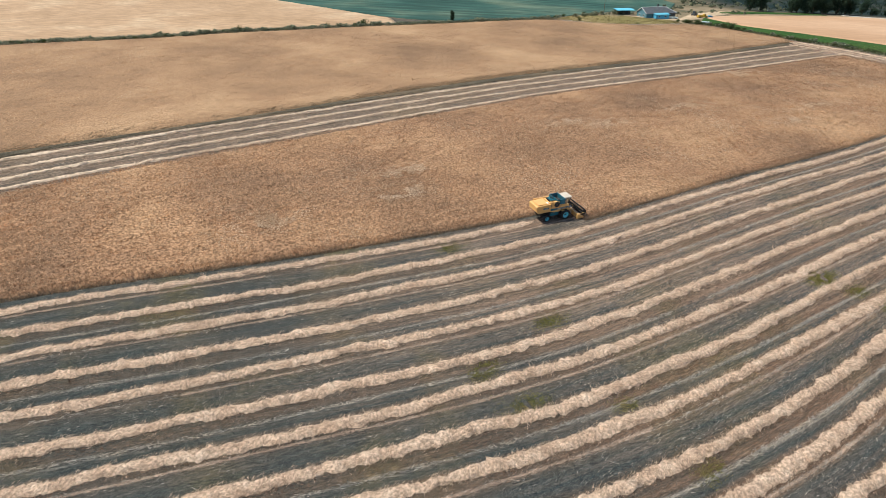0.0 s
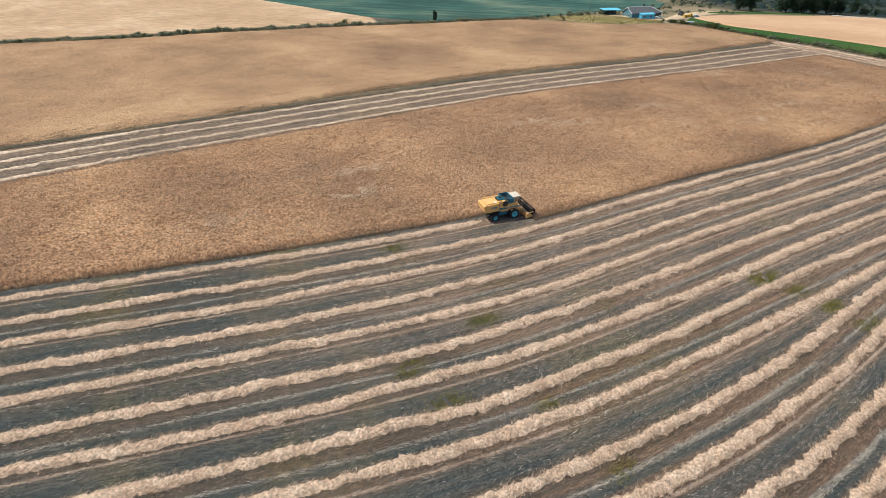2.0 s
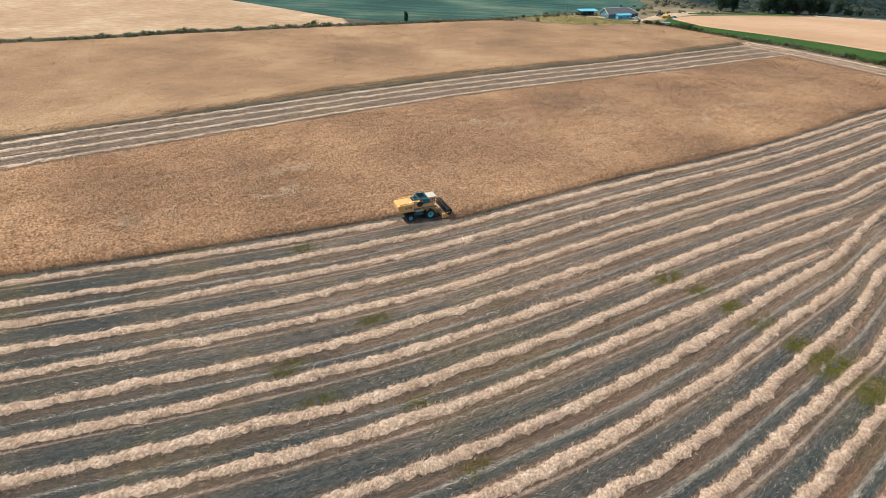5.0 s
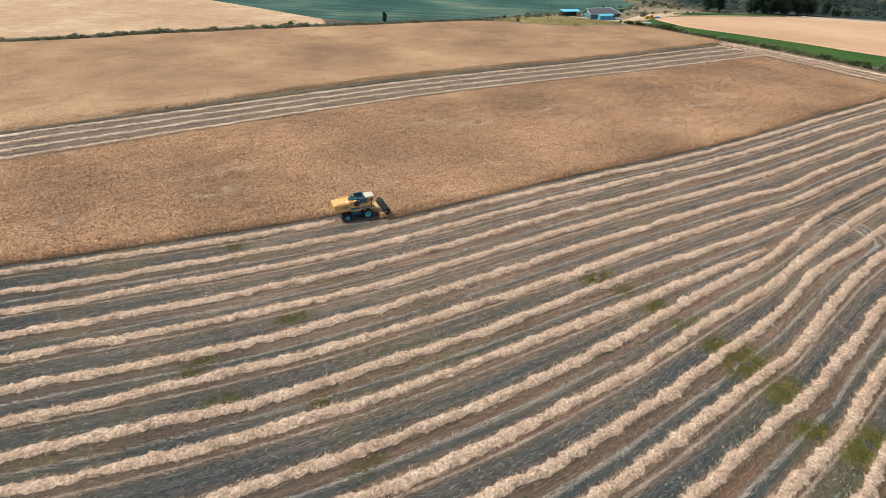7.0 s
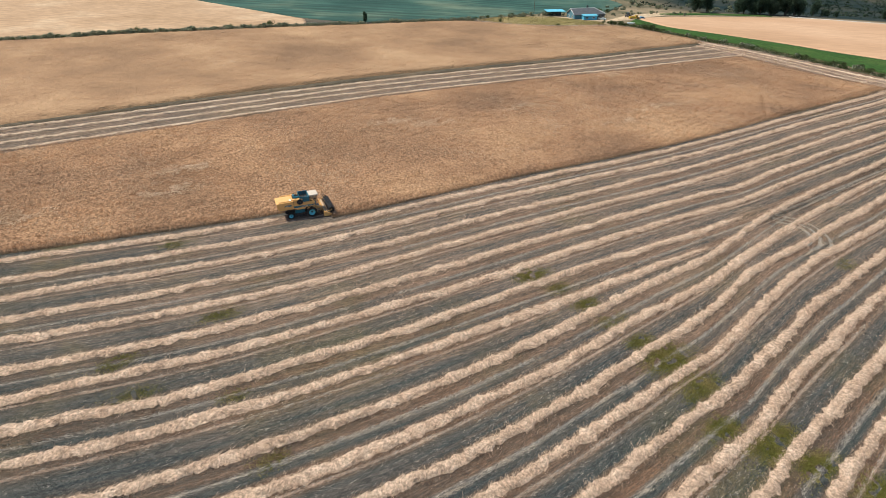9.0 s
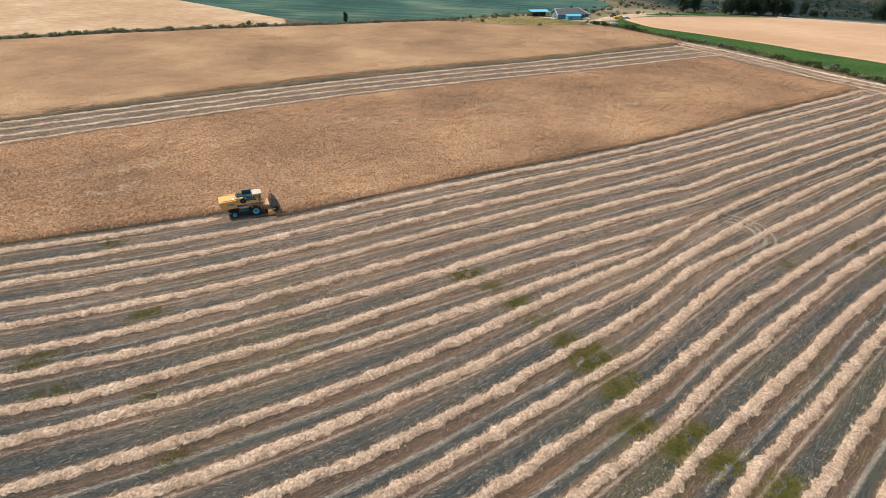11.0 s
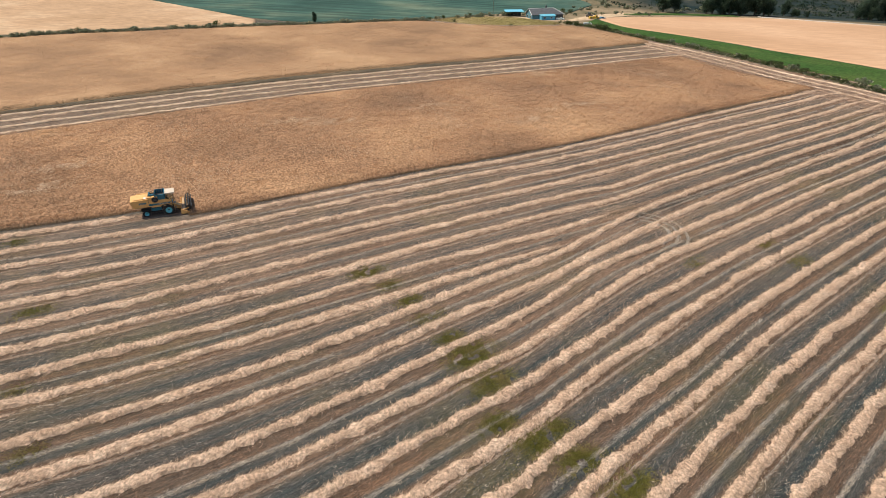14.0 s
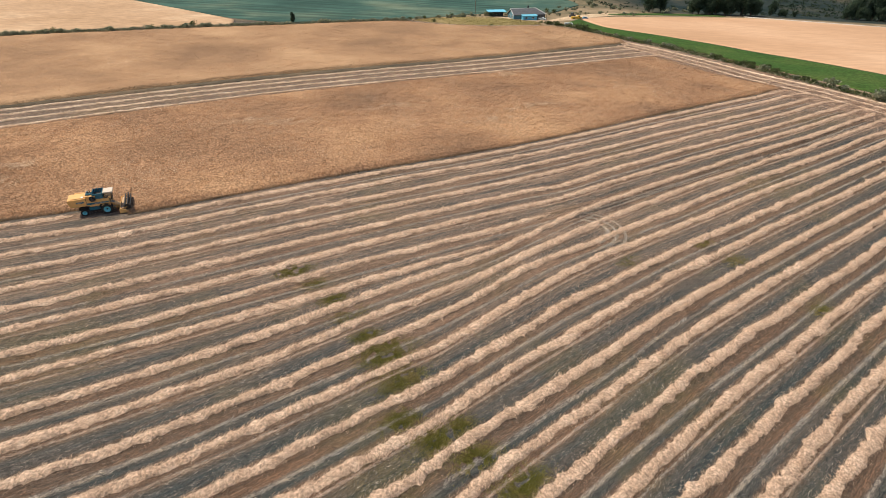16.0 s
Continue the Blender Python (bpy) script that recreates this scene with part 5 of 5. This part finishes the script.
def stone_line():
    """Loose pale field stones along the foot of the pasture."""
    r = np.random.default_rng(31)
    p = along(((60.0, 337.5), (72.0, 334.0), (84.0, 328.5), (112.0, 332.5), (136.0, 345.5)), 300)
    Vs, Fs, o = [], [], 0
    oct_f = np.array([(0, 2, 4), (2, 1, 4), (1, 3, 4), (3, 0, 4), (2, 0, 5), (1, 2, 5), (3, 1, 5), (0, 3, 5)])
    for i in range(700):
        x, y = p[r.integers(0, 300)] + r.normal(0, 0.6, 2)
        s = r.uniform(0.12, 0.42)
        V = np.array([(1, 0, 0), (-1, 0, 0), (0, 1, 0), (0, -1, 0), (0, 0, 0.8), (0, 0, -0.5)]) * s * r.uniform(0.7, 1.3, (6, 3))
        Vs.append(V + np.array([x, y, float(ground_z(x, y)) + s * 0.3]))
        Fs.append(oct_f + o)
        o += 6
    ob = mesh_np("field_stones", np.concatenate(Vs), np.concatenate(Fs), plain("pale_field_stone", (0.42, 0.38, 0.33), (0.28, 0.26, 0.24), 0.9, 0, 2.0, 0.1))
    tagged(ob, "loose pale stones along the pasture edge", "stones", kind="stuff")


stone_line()

_p = rng.uniform(0, 1, (9000, 2))
_x = 64 + 74 * _p[:, 0]
_lo = np.interp(_x, (64, 84, 112, 138), (339, 330, 334, 348))
_hi = np.interp(_x, (64, 74, 92, 112, 138), (340, 356, 370, 374, 361))
_y = _lo + (_hi - _lo) * _p[:, 1]
strands("pasture_grass", _x, _y, ground_z(_x, _y) + 0.08, 0.4, 0.45, 0.25, blades("pasture_tufts", ((0.21, 0.18, 0.07), (0.29, 0.235, 0.10), (0.40, 0.31, 0.17)), 0.06, 0.4), "rough yellow-green pasture tufts", "grass", up=0.5)

# ---- combine harvester ----
M_YEL = plain("harvester_yellow_paint", (0.80, 0.455, 0.17), (0.70, 0.38, 0.13), 0.42, 0, 1.3)
M_TEAL = plain("harvester_blue_paint", (0.016, 0.15, 0.21), (0.018, 0.11, 0.155), 0.4, 0, 1.5)
M_RIM = plain("pale_blue_rim_paint", (0.13, 0.52, 0.62), (0.09, 0.40, 0.50), 0.45, 0, 4.0)
M_TYRE = plain("dusty_tyre_rubber", (0.02, 0.022, 0.024), (0.05, 0.045, 0.04), 0.85, 0, 5.0, 0.2)
M_BLACK = plain("black_painted_steel", (0.008, 0.009, 0.010), (0.018, 0.017, 0.016), 0.55, 0.0, 5.0)
M_STEEL = plain("worn_grey_steel", (0.25, 0.25, 0.25), (0.14, 0.13, 0.12), 0.4, 0.8, 5.0)
M_CREAM = plain("cream_cab_roof", (0.62, 0.54, 0.44), (0.54, 0.46, 0.37), 0.5, 0, 1.5)
M_HEADSTRAW = plain("straw_covered_steel", (0.56, 0.40, 0.26), (0.40, 0.28, 0.18), 0.9, 0, 5.0, 0.1)
M_GLASS, _nt, _b = nodes_of("tinted_cab_glass", 0.05, 0.5)
_b.inputs["Base Color"].default_value = (0.35, 0.38, 0.36, 1)
_b.inputs["Transmission Weight"].default_value = 0.85


def wheel(parent, x, y, r, w, side, tread):
    """A lugged tyre with a dished rim; side: -1 or 1, the way the rim faces."""
    bm = lathe_bm(bmesh.new(), [(r * 0.60, -w / 2), (r * 0.9, -w / 2), (r * 0.97, -w * 0.36), (r * 0.97, w * 0.36), (r * 0.9, w / 2), (r * 0.60, w / 2)], 0, 0, 32)
    for i in range(tread):
        a = 2 * math.pi * i / tread
        for s in (-1, 1):
            b = a + (0.5 if s > 0 else 0) * 2 * math.pi / tread
            q = Matrix.Rotation(-b, 4, 'Y') @ Matrix.Translation((r * 0.975, 0, 0))
            n0 = len(bm.verts)
            box_bm(bm, -0.03, 0.03, min(0, s * w * 0.48), max(0, s * w * 0.48), -0.035, 0.035)
            bm.verts.ensure_lookup_table()
            bmesh.ops.transform(bm, matrix=q, verts=bm.verts[n0:])
    wh = part("wheel", bm, M_TYRE, parent, "dusty black lugged tyre")
    f = side * w
    rim = part("rim", lathe_bm(bmesh.new(), [(0.03, f * 0.1), (r * 0.30, f * 0.14), (r * 0.5, f * 0.42), (r * 0.60, f * 0.50), (r * 0.60, -f * 0.48), (r * 0.5, -f * 0.3), (r * 0.2, -f * 0.1), (0.03, -f * 0.1)], 0, 0, 28), M_RIM, wh, "pale blue wheel rim")
    part("hub", tube_bm(bmesh.new(), (0, 0, 0), (0, f * 0.32, 0), r * 0.16, r * 0.12, 12), M_BLACK, wh)
    wh.matrix_local = Matrix.Translation((x, y, r - 0.03))
    return wh


def harvester():
    root = new("combine_harvester")
    tagged(root, "yellow combine harvester with blue grain tank cutting at the crop edge", "combine harvester")
    # rear straw hood
    bm = prism_bm(bmesh.new(), ((-5.9, 2.08), (-2.7, 2.02), (-2.7, 3.28), (-3.3, 3.32), (-5.92, 3.24), (-6.04, 3.12)), -1.32, 1.32, 0.06)
    hood = part("rear_hood", bm, M_YEL, root)
    part("hood_decal", box_bm(bmesh.new(), -4.7, -3.5, -1.335, -1.322, 2.46, 2.76, 0.0, (0.1, 0.1)), M_TEAL, hood, "blue badge panel")
    part("hood_bar", box_bm(bmesh.new(), -4.42, -3.72, -1.345, -1.336, 2.56, 2.65), M_CREAM, hood)
    part("straw_chute", box_bm(bmesh.new(), -5.3, -4.3, -1.0, 1.0, 1.55, 2.06, 0.03, (-0.1, 0.3)), M_HEADSTRAW, root, "dusty straw chute")
    part("hood_badge", box_bm(bmesh.new(), -3.75, -3.2, -1.0, -0.45, 3.415, 3.425), M_TRIM, hood, "pale square sticker")
    part("hood_seam", box_bm(bmesh.new(), -3.06, -3.0, -1.335, 1.335, 2.1, 3.30), M_DARK, hood)
    part("hood_skirt", prism_bm(bmesh.new(), ((-5.75, 1.86), (-2.75, 1.80), (-2.75, 2.06), (-5.85, 2.12)), -1.345, -1.28, 0.02), M_YEL, hood)
    part("tail_lamp", box_bm(bmesh.new(), -6.08, -6.03, -1.2, -0.95, 2.75, 2.95), M_HEADSTRAW, hood)
    part("hood_lid", box_bm(bmesh.new(), -5.6, -3.4, -1.05, 1.05, 3.36, 3.41, 0.02), M_YEL, hood)
    # threshing body
    bm = prism_bm(bmesh.new(), ((-3.0, 1.75), (-1.1, 1.75), (-0.9, 1.95), (0.75, 1.95), (0.75, 2.2), (-0.1, 2.3), (-0.1, 3.0), (-2.9, 3.0), (-3.0, 2.7)), -1.38, 1.38, 0.05)
    body = part("body", bm, M_YEL, root)
    part("blue_stripe", prism_bm(bmesh.new(), ((-3.1, 2.0), (0.45, 2.08), (0.70, 2.36), (-3.1, 2.38)), -1.415, -1.36, 0.015), M_TEAL, body, "dark blue side stripe with pale lettering bars")
    for x0, x1 in ((-1.7, -1.0), (-0.9, -0.5), (-0.4, 0.1)):
        part("lettering_bar", box_bm(bmesh.new(), x0, x1, -1.425, -1.416, 2.16, 2.26), M_CREAM, body)
    bm = prism_bm(bmesh.new(), ((-2.6, 1.66), (-1.2, 1.66), (-0.85, 1.98), (-2.9, 1.98)), -1.50, -1.39, 0.04)
    part("side_shield", bm, M_YEL, root)
    bm = prism_bm(bmesh.new(), ((-1.35, 2.40), (0.72, 2.40), (0.72, 2.88), (0.55, 2.99), (-1.35, 2.99)), -1.47, -1.39, 0.05)
    part("side_panel", bm, M_YEL, root)
    part("fuel_tank", box_bm(bmesh.new(), -2.9, -1.15, -1.22, -0.97, 0.8, 1.44, 0.06), M_TEAL, root, "dark blue lower side tank")
    part("chassis", box_bm(bmesh.new(), -4.6, 0.9, -0.95, 0.95, 0.85, 1.36, 0.03), M_BLACK, root)
    part("front_axle", tube_bm(bmesh.new(), (0, -1.5, 0.83), (0, 1.5, 0.83), 0.16, n=12), M_BLACK, root)
    part("rear_axle", tube_bm(bmesh.new(), (-3.75, -1.2, 0.52), (-3.75, 1.2, 0.52), 0.10, n=12), M_BLACK, root)
    bm = prism_bm(bmesh.new(), ((-0.75, 1.68), (-0.55, 1.82), (0.55, 1.82), (0.75, 1.68), (0.7, 1.64), (0.5, 1.76), (-0.5, 1.76), (-0.7, 1.64)), -1.7, -1.39)
    part("mudguard", bm, M_YEL, root)
    part("engine_box", box_bm(bmesh.new(), -3.1, -2.55, -1.25, -0.75, 2.98, 3.62, 0.05), M_YEL, root)
    part("grab_rail", tube_bm(bmesh.new(), (-2.5, -1.36, 3.95), (-1.4, -1.36, 4.05), 0.025, n=6), M_BLACK, root)
    part("belt_guard", lathe_bm(bmesh.new(), [(0.0, 1.40), (0.42, 1.40), (0.42, 1.46), (0.0, 1.46)], -2.2, 2.4, 20), M_BLACK, root)
    # grain tank: open box with thick walls
    bm = bmesh.new()
    for q in ((-1.9, -0.2, -1.3, -1.22), (-1.9, -0.2, 1.22, 1.3), (-1.9, -1.82, -1.22, 1.22), (-0.28, -0.2, -1.22, 1.22)):
        box_bm(bm, q[0], q[1], q[2], q[3], 2.95, 3.95)
    tank = part("grain_tank", bm, M_TEAL, root, "dark blue open grain tank")
    part("tank_floor", box_bm(bmesh.new(), -1.82, -0.28, -1.22, 1.22, 3.01, 3.2), M_STEEL, tank)
    part("tank_flap", box_bm(bmesh.new(), -1.25, -0.22, -1.42, -1.36, 3.02, 3.98, 0.01), M_TEAL, tank)
    for x in (-1.5, -1.05, -0.6):
        part("tank_bar", tube_bm(bmesh.new(), (x, -1.25, 3.92), (x, 1.25, 3.92), 0.035, n=6), M_BLACK, tank)
    # engine deck and cooling screen
    part("engine", box_bm(bmesh.new(), -3.0, -1.95, -0.6, 0.7, 2.95, 3.7, 0.08), M_BLACK, root)
    part("engine_cover", box_bm(bmesh.new(), -3.35, -3.05, -1.0, 1.0, 2.95, 3.5, 0.05), M_YEL, root)
    part("screen_box", box_bm(bmesh.new(), -2.5, -1.42, -1.40, -0.65, 2.6, 3.68, 0.05), M_YEL, root)
    scr = part("cooling_screen", lathe_bm(bmesh.new(), [(0.0, -1.50), (0.50, -1.50), (0.54, -1.46), (0.54, -1.395), (0.0, -1.395)], -1.92, 3.12, 26), M_BLACK, root, "round black cooling screen")
    for i in range(8):
        a = i * math.pi / 4
        part("screen_spoke", tube_bm(bmesh.new(), (-1.92, -1.51, 3.12), (-1.92 + 0.5 * math.cos(a), -1.51, 3.12 + 0.5 * math.sin(a)), 0.014, n=4), M_STEEL, scr)
    part("air_cleaner", tube_bm(bmesh.new(), (-2.6, -0.2, 3.65), (-2.6, -0.2, 4.1), 0.16, 0.16, 12), M_BLACK, root)
    part("exhaust_pipe", tube_bm(bmesh.new(), (-2.3, 0.4, 3.65), (-2.35, 0.4, 4.2), 0.07, n=10), M_STEEL, root)
    for y in (-1.1, 1.1):
        part("deck_rail", tube_bm(bmesh.new(), (-3.3, y, 3.8), (-2.5, y, 3.8), 0.025, n=6), M_YEL, root)
        part("deck_post", tube_bm(bmesh.new(), (-3.28, y, 3.1), (-3.28, y, 3.82), 0.025, n=6), M_YEL, root)
    part("air_filter", tube_bm(bmesh.new(), (-2.95, -0.75, 3.82), (-2.05, -0.75, 3.82), 0.17, n=12), M_TEAL, root, "blue air filter drum")
    part("hydraulic_box", box_bm(bmesh.new(), -2.9, -2.5, -0.5, 0.4, 3.69, 3.98, 0.04), M_TEAL, root)
    part("hose", tube_bm(bmesh.new(), (-2.1, -0.2, 3.72), (-1.86, 0.3, 3.98), 0.06, n=8), M_BLACK, root)
    # unloading auger folded along the far side
    part("unloading_auger", tube_bm(bmesh.new(), (-0.3, 1.55, 3.2), (-5.0, 1.62, 3.2), 0.17, n=14), M_YEL, root)
    # cab
    part("cab_floor", box_bm(bmesh.new(), -0.09, 1.1, -0.85, 0.85, 1.5, 1.95, 0.05), M_YEL, root)
    cab = part("cab_glass", prism_bm(bmesh.new(), ((0.05, 1.96), (1.0, 1.96), (1.22, 3.66), (0.05, 3.66)), -0.80, 0.80), M_GLASS, root, "tinted cab windows")
    for x0, x1 in ((0.03, 0.03), (1.02, 1.24)):
        for y in (-0.83, 0.83):
            part("cab_pillar", tube_bm(bmesh.new(), (x0, y, 1.94), (x1, y, 3.68), 0.045, n=6), M_BLACK, cab)
    part("cab_roof", box_bm(bmesh.new(), -0.14, 1.5, -0.98, 0.98, 3.68, 3.95, 0.09), M_CREAM, root, "cream cab roof")
    part("seat", box_bm(bmesh.new(), 0.2, 0.65, -0.25, 0.25, 1.97, 2.55, 0.06, (0, -0.25)), M_BLACK, cab)
    part("mirror", box_bm(bmesh.new(), 1.28, 1.33, -1.28, -1.08, 2.55, 2.95, 0.02), M_BLACK, root)
    part("platform", box_bm(bmesh.new(), 0.76, 1.5, -1.45, -0.88, 1.98, 2.06), M_STEEL, root)
    for z in (0.55, 0.9, 1.25):
        part("ladder_step", box_bm(bmesh.new(), 1.05, 1.45, -1.62, -1.42, z, z + 0.05), M_STEEL, root)
    for x in (1.04, 1.5):
        part("ladder_rail", tube_bm(bmesh.new(), (x, -1.5, 0.5), (x, -1.42, 2.6), 0.022, n=6), M_YEL, root)
    # feeder house and header
    part("feeder_house", prism_bm(bmesh.new(), ((0.3, 1.0), (0.6, 1.62), (2.15, 0.85), (2.15, 0.28), (1.8, 0.25)), -0.6, 0.6, 0.04), M_YEL, root)
    hw = 2.6
    head = part("header", prism_bm(bmesh.new(), ((2.1, 0.2), (2.15, 1.0), (2.23, 1.0), (2.24, 0.34), (2.7, 0.16), (3.45, 0.14), (3.45, 0.08), (2.5, 0.08)), -hw, hw), M_YEL, root, "yellow cutting header trough")
    for y in (-hw - 0.06, hw):
        part("end_divider", prism_bm(bmesh.new(), ((2.0, 0.1), (2.0, 1.0), (2.5, 0.9), (3.3, 0.5), (3.95, 0.08)), y - 0.06, y + 0.1, 0.02), M_YEL, head)
    part("auger", tube_bm(bmesh.new(), (2.58, -hw + 0.02, 0.76), (2.58, hw - 0.02, 0.76), 0.20, n=14), M_HEADSTRAW, head, "auger wrapped in cut straw")
    part("cut_crop", prism_bm(bmesh.new(), ((2.26, 0.36), (2.28, 0.88), (2.55, 0.84), (3.0, 0.50), (3.4, 0.18), (2.72, 0.18)), -hw + 0.1, hw - 0.1, 0.03), M_HEADSTRAW, head, "layer of cut crop on the header floor")
    part("knife_bar", box_bm(bmesh.new(), 3.44, 3.58, -hw, hw, 0.09, 0.13), M_BLACK, head)
    cx, cz, rr = 3.42, 1.22, 0.50
    reel = part("reel", tube_bm(bmesh.new(), (cx, -hw + 0.08, cz), (cx, hw - 0.08, cz), 0.16, n=10), M_BLACK, root, "black pick-up reel with bats and tines")
    for i in range(6):
        a = i * math.pi / 3 + 0.3
        bx, bz = cx + rr * math.cos(a), cz + rr * math.sin(a)
        bm = box_bm(bmesh.new(), bx - 0.085, bx + 0.085, -hw + 0.1, hw - 0.1, bz - 0.07, bz + 0.07)
        for j in range(44):
            y = -hw + 0.2 + j * (2 * hw - 0.4) / 43
            tube_bm(bm, (bx, y, bz), (bx - 0.04, y, bz - 0.20), 0.016, 0.012, 4)
        part("bat", bm, M_BLACK, reel)
    for y in (-hw + 0.12, 0.0, hw - 0.12):
        bm = bmesh.new()
        for i in range(6):
            a, b = i * math.pi / 3 + 0.3, (i + 1) * math.pi / 3 + 0.3
            tube_bm(bm, (cx, y, cz), (cx + rr * math.cos(a), y, cz + rr * math.sin(a)), 0.05, n=5)
            tube_bm(bm, (cx + rr * math.cos(a), y, cz + rr * math.sin(a)), (cx + rr * math.cos(b), y, cz + rr * math.sin(b)), 0.035, n=5)
        part("spider", bm, M_BLACK, reel)
    part("end_shield", lathe_bm(bmesh.new(), [(0.0, -hw + 0.03), (0.50, -hw + 0.03), (0.50, -hw + 0.06), (0.0, -hw + 0.06)], cx, cz, 24), M_BLACK, reel, "round black reel end shield")
    for y in (-hw - 0.1, hw + 0.1):
        part("reel_arm", tube_bm(bmesh.new(), (2.12, y, 1.0), (3.42, y, 1.23), 0.05, n=6), M_YEL, root)
    # wheels
    wheel(root, 0.0, -1.62, 0.96, 0.58, -1, 18)
    wheel(root, 0.0, 1.62, 0.96, 0.58, 1, 18)
    wheel(root, -3.75, -1.42, 0.64, 0.40, -1, 14)
    wheel(root, -3.75, 1.42, 0.64, 0.40, 1, 14)
    # stands square on the sloping ground
    x, y, yaw = COMBINE_X, float(row_y(1, COMBINE_X)) + 0.7, radians(COMBINE_YAW)
    f = Vector((math.cos(yaw), math.sin(yaw), 0))
    l = Vector((-math.sin(yaw), math.cos(yaw), 0))
    gz = lambda p: float(ground_z(p.x, p.y))
    o = Vector((x, y, 0))
    f.z = (gz(o + f * 2) - gz(o - f * 4)) / 6
    l.z = (gz(o + l * 1.4) - gz(o - l * 1.4)) / 2.8
    f.normalize()
    u = f.cross(l).normalized()
    l = u.cross(f)
    m = Matrix((f, l, u)).transposed().to_4x4()
    m.translation = (x, y, gz(o))
    root.matrix_world = m
    return root


COMBINE_YAW = 24.0
harvester()
